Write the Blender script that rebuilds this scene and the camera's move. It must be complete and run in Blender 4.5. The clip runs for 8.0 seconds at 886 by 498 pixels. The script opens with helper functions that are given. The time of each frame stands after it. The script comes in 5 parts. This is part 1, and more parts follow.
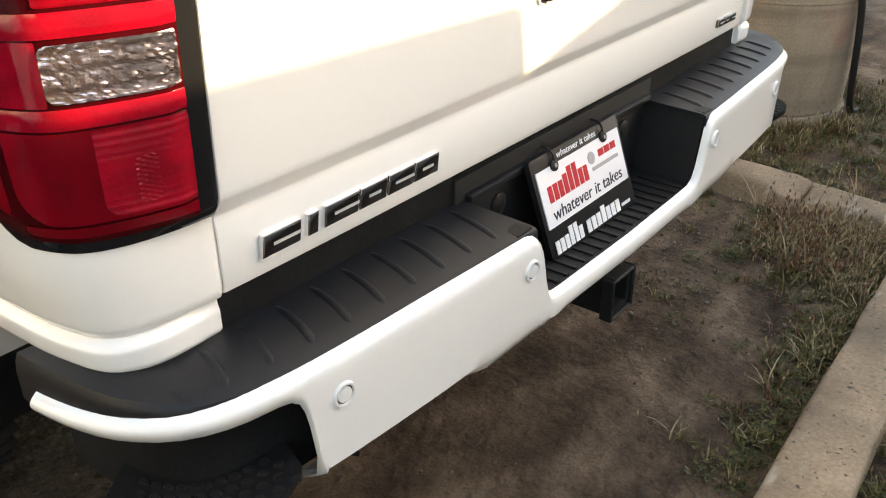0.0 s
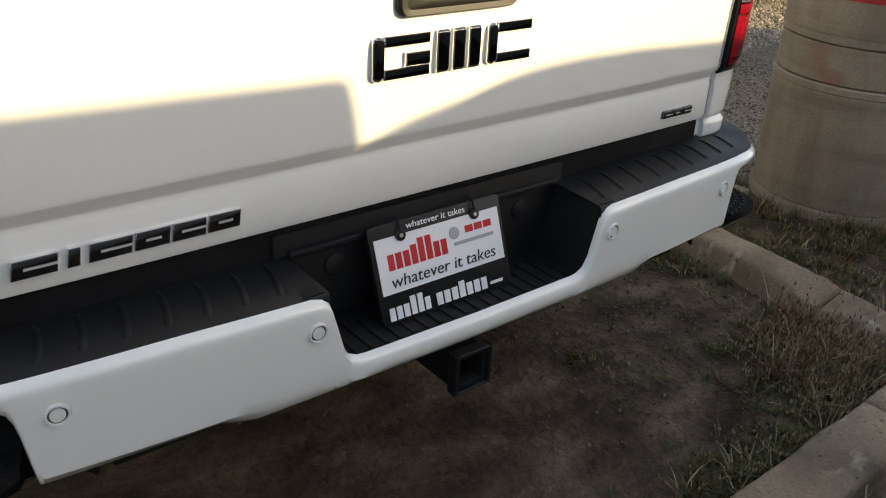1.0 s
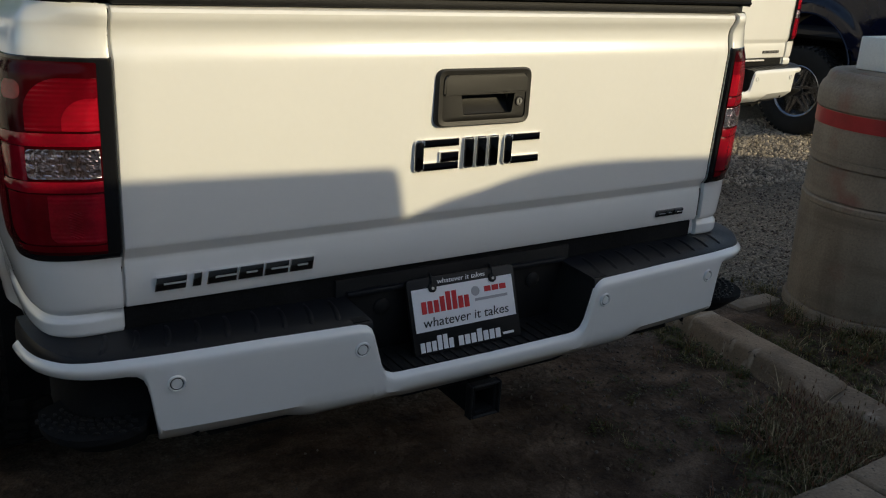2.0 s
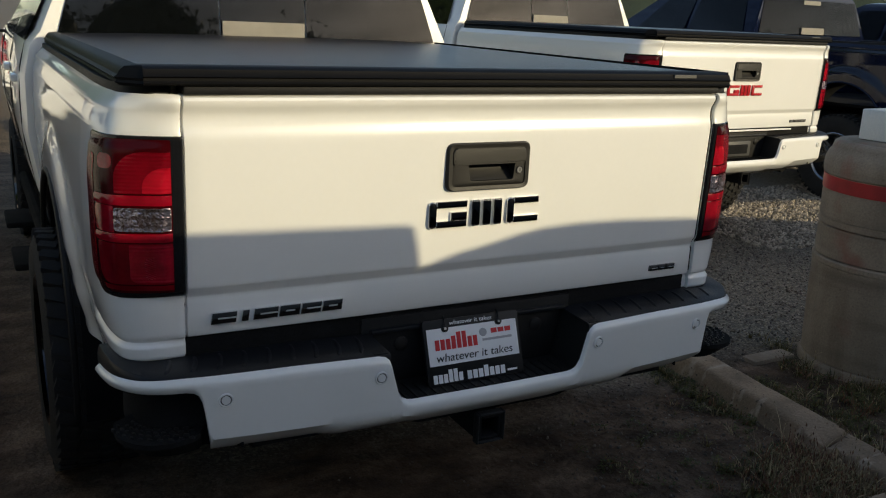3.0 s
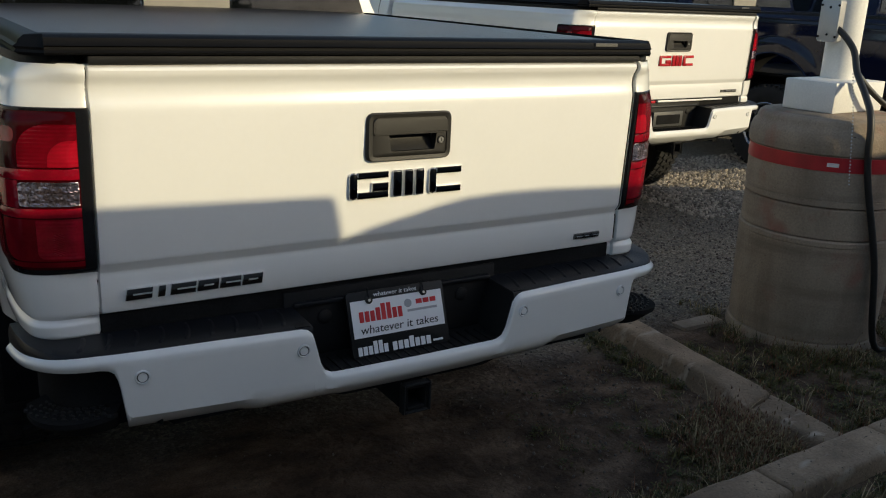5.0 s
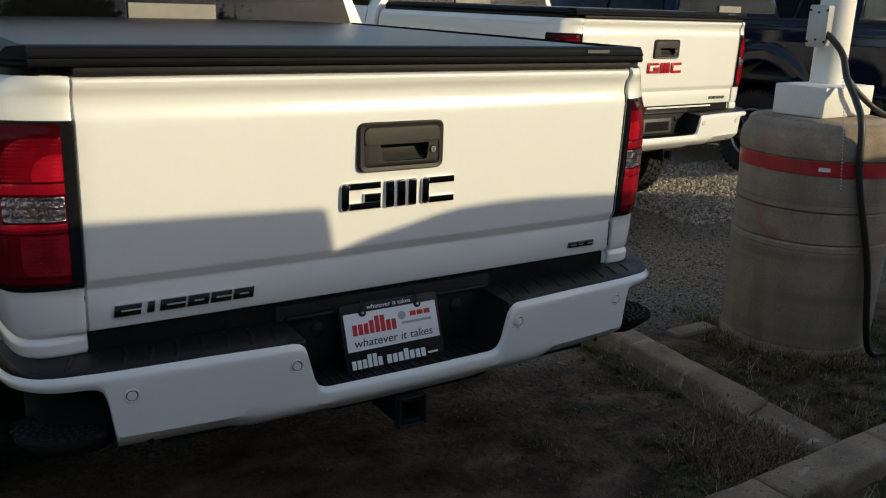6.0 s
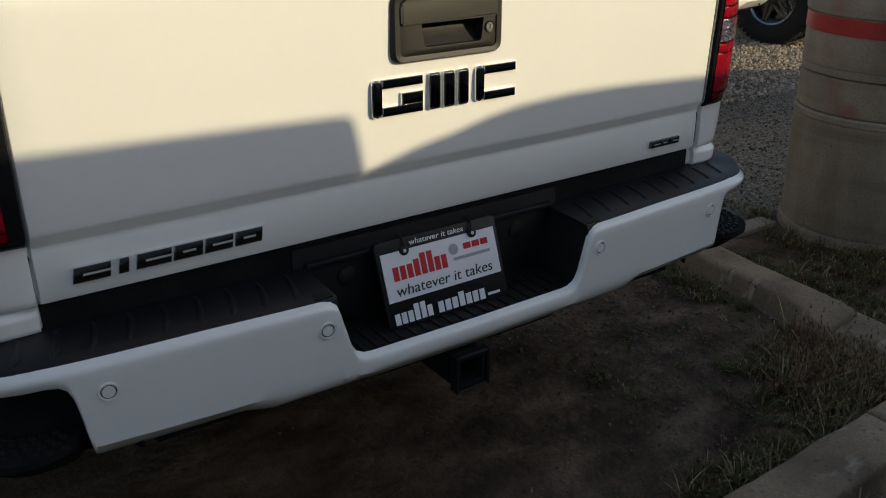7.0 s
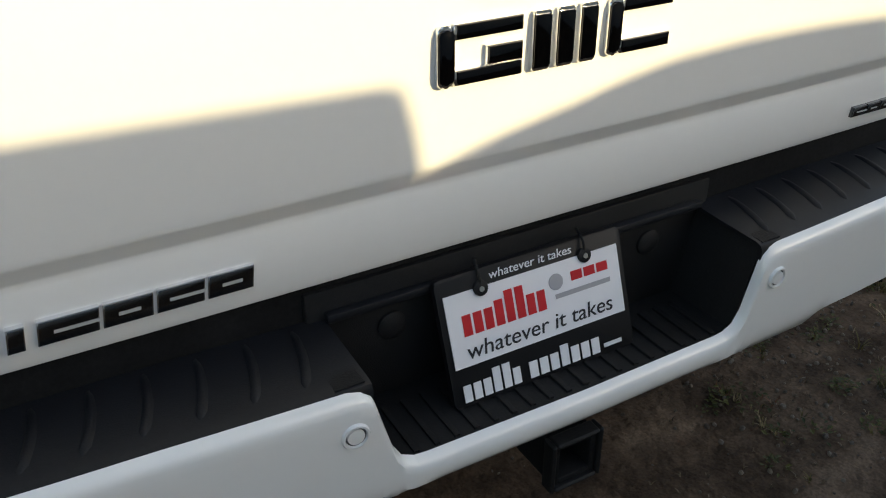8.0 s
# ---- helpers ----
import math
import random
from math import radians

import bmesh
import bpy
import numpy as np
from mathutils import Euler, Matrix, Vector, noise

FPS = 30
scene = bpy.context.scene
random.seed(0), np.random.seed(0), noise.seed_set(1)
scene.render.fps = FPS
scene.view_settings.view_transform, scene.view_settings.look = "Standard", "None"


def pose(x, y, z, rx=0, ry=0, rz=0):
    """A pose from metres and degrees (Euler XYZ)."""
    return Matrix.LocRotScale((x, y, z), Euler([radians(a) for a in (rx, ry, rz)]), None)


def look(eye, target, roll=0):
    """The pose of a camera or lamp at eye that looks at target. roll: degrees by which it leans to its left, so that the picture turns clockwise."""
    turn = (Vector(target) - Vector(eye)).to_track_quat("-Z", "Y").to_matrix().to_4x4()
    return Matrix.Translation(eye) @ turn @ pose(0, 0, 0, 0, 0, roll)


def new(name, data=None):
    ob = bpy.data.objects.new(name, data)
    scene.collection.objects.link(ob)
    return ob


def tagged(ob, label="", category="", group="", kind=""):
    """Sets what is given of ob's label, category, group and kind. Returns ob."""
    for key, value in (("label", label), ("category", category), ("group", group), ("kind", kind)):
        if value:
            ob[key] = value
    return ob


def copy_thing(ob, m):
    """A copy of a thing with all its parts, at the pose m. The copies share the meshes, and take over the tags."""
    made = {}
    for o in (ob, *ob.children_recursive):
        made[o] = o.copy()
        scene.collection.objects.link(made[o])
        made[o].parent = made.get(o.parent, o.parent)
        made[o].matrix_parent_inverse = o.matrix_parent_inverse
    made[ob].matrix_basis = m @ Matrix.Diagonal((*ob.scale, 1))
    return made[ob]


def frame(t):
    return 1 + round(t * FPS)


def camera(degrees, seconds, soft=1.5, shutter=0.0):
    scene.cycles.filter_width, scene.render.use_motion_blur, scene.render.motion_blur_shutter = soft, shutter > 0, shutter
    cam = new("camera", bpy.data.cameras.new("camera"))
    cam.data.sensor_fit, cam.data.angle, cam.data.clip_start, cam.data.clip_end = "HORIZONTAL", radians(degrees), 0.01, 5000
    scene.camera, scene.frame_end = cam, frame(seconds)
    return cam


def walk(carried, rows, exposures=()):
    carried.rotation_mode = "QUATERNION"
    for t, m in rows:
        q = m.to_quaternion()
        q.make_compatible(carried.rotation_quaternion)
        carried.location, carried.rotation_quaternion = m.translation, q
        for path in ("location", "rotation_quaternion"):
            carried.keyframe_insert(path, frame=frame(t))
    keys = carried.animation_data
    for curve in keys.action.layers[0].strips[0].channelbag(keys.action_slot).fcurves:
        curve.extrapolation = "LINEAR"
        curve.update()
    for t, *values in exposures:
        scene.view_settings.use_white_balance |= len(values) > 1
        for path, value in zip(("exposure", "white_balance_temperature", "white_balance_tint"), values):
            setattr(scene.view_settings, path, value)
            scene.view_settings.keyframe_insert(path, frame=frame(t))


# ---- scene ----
cam = camera(53.6, 8.0, 1.1)
UNIT = 0.98  # plan units to metres
PATH = [
    (0, (-1.388, -0.775, 1.404), (-0.004, 0.312, 0.453), -0.3),
    (0.2, (-1.282, -0.858, 1.429), (0.104, 0.218, 0.47), 4.0),
    (0.5, (-1.136, -0.977, 1.456), (0.173, 0.205, 0.513), 5.1),
    (1, (-0.984, -1.216, 1.494), (0.153, 0.165, 0.6), 2.9),
    (1.5, (-1.034, -1.506, 1.525), (0.021, 0.022, 0.783), 2.5),
    (2, (-1.178, -1.738, 1.575), (-0.159, -0.143, 0.928), 3.2),
    (2.2, (-1.205, -1.851, 1.6), (-0.213, -0.226, 0.986), 3.0),
    (3.4, (-1.266, -2.14, 1.657), (-0.35, -0.434, 1.157), 2.6),
    (4, (-1.245, -2.143, 1.636), (-0.282, -0.475, 1.099), 3.2),
    (4.6, (-1.203, -2.14, 1.638), (-0.186, -0.518, 1.06), 2.9),
    (5.8, (-1.191, -2.135, 1.652), (-0.165, -0.502, 1.122), 2.0),
    (6, (-1.189, -2.1, 1.634), (-0.143, -0.485, 1.091), 2.0),
    (6.5, (-1.158, -1.822, 1.567), (-0.055, -0.286, 0.915), 1.2),
    (7, (-1.016, -1.507, 1.528), (0.019, 0.013, 0.74), -0.2),
    (7.5, (-0.859, -1.262, 1.484), (-0.055, 0.302, 0.531), -2.5),
    (8, (-0.661, -0.892, 1.44), (0.193, 0.611, 0.436), -0.3),
]
EXPOSURES = [(0.0, 2.36, 9200, 14), (0.5, 1.6, 8000, 13), (1.0, 1.15, 8000, 12), (1.5, 0.5, 7650, 11), (2.0, -0.1, 6750, 10), (3.5, -0.05, 6700, 10), (6.5, 0.0, 6750, 10), (7.0, 0.02, 6850, 10), (7.5, 0.38, 6800, 10), (8.0, 0.97, 7600, 9)]
walk(cam, [(t, look(eye, target, roll)) for t, eye, target, roll in PATH], EXPOSURES)


def V(x, y, z):
    return Vector((x, y, z))


# ---------------------------------------------------------------- light
SUN_EL, SUN_AZ = radians(18.0), radians(35.0)  # height; from the right of straight behind the trucks
RAY = Vector((-math.sin(SUN_AZ) * math.cos(SUN_EL), math.cos(SUN_AZ) * math.cos(SUN_EL), -math.sin(SUN_EL)))
world = bpy.data.worlds.new("sky")
scene.world = world
world.use_nodes = True
wn = world.node_tree
sky = wn.nodes.new("ShaderNodeTexSky")
sky.sky_type, sky.sun_disc, sky.sun_elevation = "NISHITA", False, SUN_EL
sky.sun_rotation = math.atan2(-RAY.x, -RAY.y)
# thin streaky clouds
way = wn.nodes.new("ShaderNodeTexCoord")
flat = wn.nodes.new("ShaderNodeMapping")
flat.inputs["Scale"].default_value = (1.6, 1.6, 9.0)
streak = wn.nodes.new("ShaderNodeTexNoise")
streak.inputs["Scale"].default_value, streak.inputs["Detail"].default_value = 2.2, 7
level = wn.nodes.new("ShaderNodeMapRange")
level.inputs[1].default_value, level.inputs[2].default_value, level.inputs[3].default_value, level.inputs[4].default_value = 0.36, 0.66, 0.62, 1.45
cloudy = wn.nodes.new("ShaderNodeHueSaturation")
wn.links.new(way.outputs["Generated"], flat.inputs[0])
wn.links.new(flat.outputs[0], streak.inputs["Vector"])
wn.links.new(streak.outputs["Fac"], level.inputs[0])
wn.links.new(level.outputs[0], cloudy.inputs["Value"])
wn.links.new(sky.outputs[0], cloudy.inputs["Color"])
wn.links.new(cloudy.outputs[0], wn.nodes["Background"].inputs[0])
wn.nodes["Background"].inputs[1].default_value = 0.172
lamp = bpy.data.lights.new("sun", "SUN")
lamp.energy, lamp.angle, lamp.color = 3.6, radians(0.4), (1.0, 0.865, 0.56)
sun = new("sun", lamp)
sun.matrix_world = Matrix.Translation((0, -20, 20)) @ RAY.to_track_quat("-Z", "Y").to_matrix().to_4x4()


# ---------------------------------------------------------------- materials
def material(name, colour, rough=0.5, metal=0.0, coat=0.0, var=0.0, grain=0.0, scale=6.0, bump=0.0, bump_scale=200.0, second=None, spec=0.5, tall=1.0):
    """A principled material with colour variation at two scales and a fine relief."""
    m = bpy.data.materials.new(name)
    m.use_nodes = True
    nt = m.node_tree
    b = nt.nodes["Principled BSDF"]
    b.inputs["Base Color"].default_value = (*colour, 1)
    b.inputs["Roughness"].default_value = rough
    b.inputs["Metallic"].default_value = metal
    b.inputs["Coat Weight"].default_value = coat
    b.inputs["Coat Roughness"].default_value = 0.04
    b.inputs["Specular IOR Level"].default_value = spec
    tc = nt.nodes.new("ShaderNodeTexCoord")
    if var or grain:
        n1 = nt.nodes.new("ShaderNodeTexNoise")
        n1.inputs["Scale"].default_value, n1.inputs["Detail"].default_value = scale, 6
        n2 = nt.nodes.new("ShaderNodeTexNoise")
        n2.inputs["Scale"].default_value, n2.inputs["Detail"].default_value = scale * 22, 3
        long = nt.nodes.new("ShaderNodeMapping")
        long.inputs["Scale"].default_value = (1.0, 1.0, 1.0 / tall)
        nt.links.new(tc.outputs["Object"], long.inputs[0])
        nt.links.new(long.outputs[0], n1.inputs["Vector"])
        nt.links.new(tc.outputs["Object"], n2.inputs["Vector"])
        ramp = nt.nodes.new("ShaderNodeMapRange")
        ramp.inputs[1].default_value, ramp.inputs[2].default_value = 0.3, 0.7
        nt.links.new(n1.outputs["Fac"], ramp.inputs[0])
        mix = nt.nodes.new("ShaderNodeMix")
        mix.data_type = "RGBA"
        mix.inputs["A"].default_value = (*[c * (1 - var) for c in colour], 1)
        mix.inputs["B"].default_value = (*(second or [min(1, c * (1 + var)) for c in colour]), 1)
        nt.links.new(ramp.outputs[0], mix.inputs["Factor"])
        hsv = nt.nodes.new("ShaderNodeHueSaturation")
        val = nt.nodes.new("ShaderNodeMapRange")
        val.inputs[1].default_value, val.inputs[2].default_value = 0.3, 0.7
        val.inputs[3].default_value, val.inputs[4].default_value = 1 - grain, 1 + grain
        nt.links.new(n2.outputs["Fac"], val.inputs[0])
        nt.links.new(val.outputs[0], hsv.inputs["Value"])
        nt.links.new(mix.outputs["Result"], hsv.inputs["Color"])
        nt.links.new(hsv.outputs[0], b.inputs["Base Color"])
    if bump:
        n3 = nt.nodes.new("ShaderNodeTexNoise")
        n3.inputs["Scale"].default_value, n3.inputs["Detail"].default_value = bump_scale, 4
        nt.links.new(tc.outputs["Object"], n3.inputs["Vector"])
        bp = nt.nodes.new("ShaderNodeBump")
        bp.inputs["Strength"].default_value, bp.inputs["Distance"].default_value = bump, 0.01
        nt.links.new(n3.outputs["Fac"], bp.inputs["Height"])
        nt.links.new(bp.outputs[0], b.inputs["Normal"])
    return m


def glass(name, colour, rough=0.02, alpha=0.35):
    """Tinted lens or pane: a glossy coat over a tinted see-through body."""
    m = bpy.data.materials.new(name)
    m.use_nodes = True
    nt = m.node_tree
    b = nt.nodes["Principled BSDF"]
    b.inputs["Base Color"].default_value = (*colour, 1)
    b.inputs["Roughness"].default_value = rough
    b.inputs["Transmission Weight"].default_value = 1.0
    b.inputs["IOR"].default_value = 1.04
    b.inputs["Coat Weight"].default_value = 1.0
    b.inputs["Coat Roughness"].default_value = 0.02
    return m


def drum_concrete(name, red):
    """Old precast concrete: run-down stains, rings of dirt, pits, and the rest of a red coat (red: how much of it is left)."""
    m = material(name, (0.30, 0.235, 0.172), 0.88, var=0.22, grain=0.12, scale=5, bump=0.28, bump_scale=80, tall=3.0)
    nt = m.node_tree
    b = nt.nodes["Principled BSDF"]
    c = b.inputs["Base Color"].links[0].from_socket
    tc = nt.nodes.new("ShaderNodeTexCoord")
    for scale, lo, hi, colour, stretch, most in ((6.0, 0.50, 0.72, (0.12, 0.088, 0.060), (1, 1, 0.22), 0.55), (3.2, 0.50, 0.70, (0.13, 0.098, 0.068), (0.25, 0.25, 3.2), 0.55),
                                                 (9.0, 0.58, 0.74, (0.36, 0.30, 0.23), (1, 1, 0.6), 0.45), (70.0, 0.66, 0.74, (0.09, 0.07, 0.05), (1, 1, 1), 0.5),
                                                 (5.5, 0.62 - 0.22 * red, 0.74 - 0.16 * red, (0.26, 0.085, 0.06), (1, 1, 0.8), 0.45 + 0.35 * red)):
        mp = nt.nodes.new("ShaderNodeMapping")
        mp.inputs["Scale"].default_value, mp.inputs["Location"].default_value = stretch, (scale, 0.3 * scale, 0.7)
        n = nt.nodes.new("ShaderNodeTexNoise")
        n.inputs["Scale"].default_value, n.inputs["Detail"].default_value = scale, 7
        r = nt.nodes.new("ShaderNodeMapRange")
        r.inputs[1].default_value, r.inputs[2].default_value, r.inputs[4].default_value = lo, hi, most
        x = nt.nodes.new("ShaderNodeMix")
        x.data_type = "RGBA"
        x.inputs["B"].default_value = (*colour, 1)
        nt.links.new(tc.outputs["Object"], mp.inputs[0])
        nt.links.new(mp.outputs[0], n.inputs["Vector"])
        nt.links.new(n.outputs["Fac"], r.inputs[0])
        nt.links.new(r.outputs[0], x.inputs["Factor"])
        nt.links.new(c, x.inputs["A"])
        c = x.outputs["Result"]
    nt.links.new(c, b.inputs["Base Color"])
    return m


def worn_concrete():
    """Kerb concrete: patchy grey-beige with dark moss stains, pale scuffs dragged along it, pits and fine grain."""
    m = material("kerb_concrete", (0.290, 0.208, 0.138), 0.92, var=0.36, grain=0.16, scale=4.5, bump=0.35, bump_scale=90)
    nt = m.node_tree
    b = nt.nodes["Principled BSDF"]
    base = b.inputs["Base Color"].links[0].from_socket
    tc = nt.nodes.new("ShaderNodeTexCoord")

    def layer(below, scale, detail, lo, hi, colour, stretch=(1, 1, 1)):
        mp = nt.nodes.new("ShaderNodeMapping")
        mp.inputs["Scale"].default_value = stretch
        n = nt.nodes.new("ShaderNodeTexNoise")
        n.inputs["Scale"].default_value, n.inputs["Detail"].default_value = scale, detail
        r = nt.nodes.new("ShaderNodeMapRange")
        r.inputs[1].default_value, r.inputs[2].default_value = lo, hi
        x = nt.nodes.new("ShaderNodeMix")
        x.data_type = "RGBA"
        x.inputs["B"].default_value = (*colour, 1)
        nt.links.new(tc.outputs["Object"], mp.inputs[0])
        nt.links.new(mp.outputs[0], n.inputs["Vector"])
        nt.links.new(n.outputs["Fac"], r.inputs[0])
        nt.links.new(r.outputs[0], x.inputs["Factor"])
        nt.links.new(below, x.inputs["A"])
        return x.outputs["Result"]

    c = layer(base, 3.0, 9, 0.52, 0.74, (0.105, 0.076, 0.050))
    c = layer(c, 7.0, 8, 0.60, 0.70, (0.42, 0.34, 0.26), (0.8, 2.2, 1))
    c = layer(c, 60.0, 3, 0.64, 0.72, (0.07, 0.055, 0.04))
    nt.links.new(c, b.inputs["Base Color"])
    return m


WHITE = material("white_paint", (0.80, 0.80, 0.78), 0.28, coat=1.0, var=0.012, grain=0.006, scale=3)
NAVY = material("navy_paint", (0.004, 0.007, 0.024), 0.09, spec=0.4, coat=0.0, var=0.05, scale=3)
BLACK = material("black_plastic", (0.0115, 0.0115, 0.012), 0.55, var=0.2, grain=0.15, scale=9, bump=0.2, bump_scale=500, spec=0.22)
PAD = material("step_pad_plastic", (0.0088, 0.0094, 0.0118), 0.46, var=0.2, grain=0.15, scale=7, bump=0.07, bump_scale=450, spec=0.34)
HANDLE = material("handle_plastic", (0.013, 0.012, 0.011), 0.48, var=0.1, grain=0.08, scale=20, bump=0.1, bump_scale=1100, spec=0.4)
GLOSS = material("gloss_black", (0.008, 0.008, 0.009), 0.15, coat=0.1, spec=0.3)
RAILBLACK = material("rail_black", (0.0042, 0.0042, 0.0048), 0.5, var=0.15, grain=0.1, scale=12, bump=0.08, bump_scale=600, spec=0.10)
DARK = material("dark_underbody", (0.0115, 0.0115, 0.0120), 0.9, var=0.3, grain=0.2, scale=8, spec=0.12)
CHROME = material("chrome", (0.82, 0.82, 0.82), 0.07, metal=1.0)
BLACKCHROME = material("black_chrome", (0.045, 0.045, 0.05), 0.1, metal=1.0)
REDBADGE = material("red_badge", (0.42, 0.012, 0.02), 0.25, coat=0.6)
RIMGREY = material("rim_alloy", (0.30, 0.30, 0.31), 0.26, metal=1.0, grain=0.1, scale=10)
STEEL = material("satin_steel", (0.5, 0.5, 0.5), 0.3, metal=1.0, grain=0.1, scale=10)
RUBBER = material("tyre_rubber", (0.0135, 0.0132, 0.0132), 0.85, var=0.25, grain=0.2, scale=10, bump=0.3, bump_scale=180)
VINYL = material("tonneau_vinyl", (0.0135, 0.0135, 0.0165), 0.33, var=0.1, grain=0.15, scale=5, bump=0.25, bump_scale=350)
CLEARLENS = glass("clear_lens", (0.95, 0.95, 0.95), 0.02)
REFLECTOR = material("lamp_reflector", (0.66, 0.53, 0.54), 0.22, metal=1.0, var=0.35, grain=0.3, scale=25)
SMOKED = material("smoked_red_lens", (0.036, 0.0010, 0.0022), 0.16, coat=0.0, spec=0.15, var=0.3, scale=9)
LAMPDEEP = material("deep_red_lens", (0.15, 0.0018, 0.007), 0.16, coat=0.0, spec=0.2, var=0.3, scale=14)
LAMPRED = material("ruby_red_lens", (0.245, 0.0028, 0.012), 0.10, coat=0.1, var=0.35, grain=0.1, scale=16)
LAMPBRIGHT = material("bright_red_lens", (0.34, 0.004, 0.014), 0.12, coat=0.15, var=0.2, scale=16)
DARKCHROME = material("dark_chrome", (0.13, 0.13, 0.135), 0.16, metal=1.0)
BRACKET = material("grey_bracket", (0.055, 0.055, 0.055), 0.5, grain=0.1, scale=20)
SLIT = material("pale_slit", (0.42, 0.42, 0.41), 0.4, var=0.05, scale=20)
CABGLASS = material("tinted_glass", (0.006, 0.007, 0.008), 0.02, spec=0.5)
CARD = material("white_card", (0.78, 0.78, 0.80), 0.4, var=0.02, scale=20)
INKRED = material("red_ink", (0.55, 0.012, 0.02), 0.45)
INKBLACK = material("black_ink", (0.015, 0.015, 0.018), 0.5)
INKGREY = material("grey_ink", (0.35, 0.35, 0.37), 0.5)
PLATEBLACK = material("plate_frame_plastic", (0.007, 0.007, 0.008), 0.5, grain=0.1, scale=20, spec=0.3)
PAPER = material("sticker_paper", (0.25, 0.235, 0.205), 0.7, var=0.08, scale=12)
CONCRETE = worn_concrete()
DRUM = drum_concrete("weathered_drum_concrete", 0.15)
DRUMRED = drum_concrete("faded_red_paint", 0.55)
REDTAPE = material("red_tape", (0.40, 0.016, 0.022), 0.4, var=0.2, grain=0.08, scale=10)
POSTWHITE = material("white_post_paint", (0.72, 0.71, 0.68), 0.45, var=0.06, grain=0.05, scale=5)
GREYBOX = material("grey_junction_metal", (0.42, 0.42, 0.42), 0.45, metal=0.4, grain=0.06, scale=10)
CABLE = material("black_cable", (0.014, 0.014, 0.014), 0.5, grain=0.15, scale=20)
SCREENGREY = material("shade_screen_grey", (0.42, 0.40, 0.37), 0.9, var=0.1, grain=0.08, scale=1.5, bump=0.3, bump_scale=60)
BARK = material("bark", (0.09, 0.06, 0.04), 0.9, var=0.3, grain=0.2, scale=8)
LEAF = material("leaves", (0.05, 0.085, 0.025), 0.6, var=0.4, scale=2)
HILL = material("far_woods", (0.035, 0.05, 0.03), 0.95, var=0.4, grain=0.3, scale=0.08)


def blades_material(name, a, b):
    m = bpy.data.materials.new(name)
    m.use_nodes = True
    nt = m.node_tree
    p = nt.nodes["Principled BSDF"]
    p.inputs["Roughness"].default_value = 0.65
    g = nt.nodes.new("ShaderNodeNewGeometry")
    r = nt.nodes.new("ShaderNodeValToRGB")
    r.color_ramp.elements[0].color, r.color_ramp.elements[1].color = (*a, 1), (*b, 1)
    nt.links.new(g.outputs["Random Per Island"], r.inputs[0])
    nt.links.new(r.outputs[0], p.inputs["Base Color"])
    return m


GRASS = blades_material("grass_blades", (0.030, 0.033, 0.006), (0.150, 0.112, 0.025))
LEAFY = blades_material("weed_leaves", (0.026, 0.036, 0.006), (0.105, 0.100, 0.017))
STRAW = blades_material("dry_grass", (0.15, 0.105, 0.055), (0.42, 0.33, 0.18))
RUSSET = blades_material("red_stalks", (0.085, 0.036, 0.020), (0.25, 0.115, 0.055))
LITTER = blades_material("plant_litter", (0.05, 0.036, 0.024), (0.26, 0.19, 0.12))
STONES = blades_material("gravel_stones", (0.055, 0.043, 0.034), (0.19, 0.15, 0.115))
# stones of the sunlit band: the sunlight is put into a paler colour
SUNLITSTONES = blades_material("sunlit_gravel_stones", (0.12, 0.10, 0.08), (0.50, 0.43, 0.34))


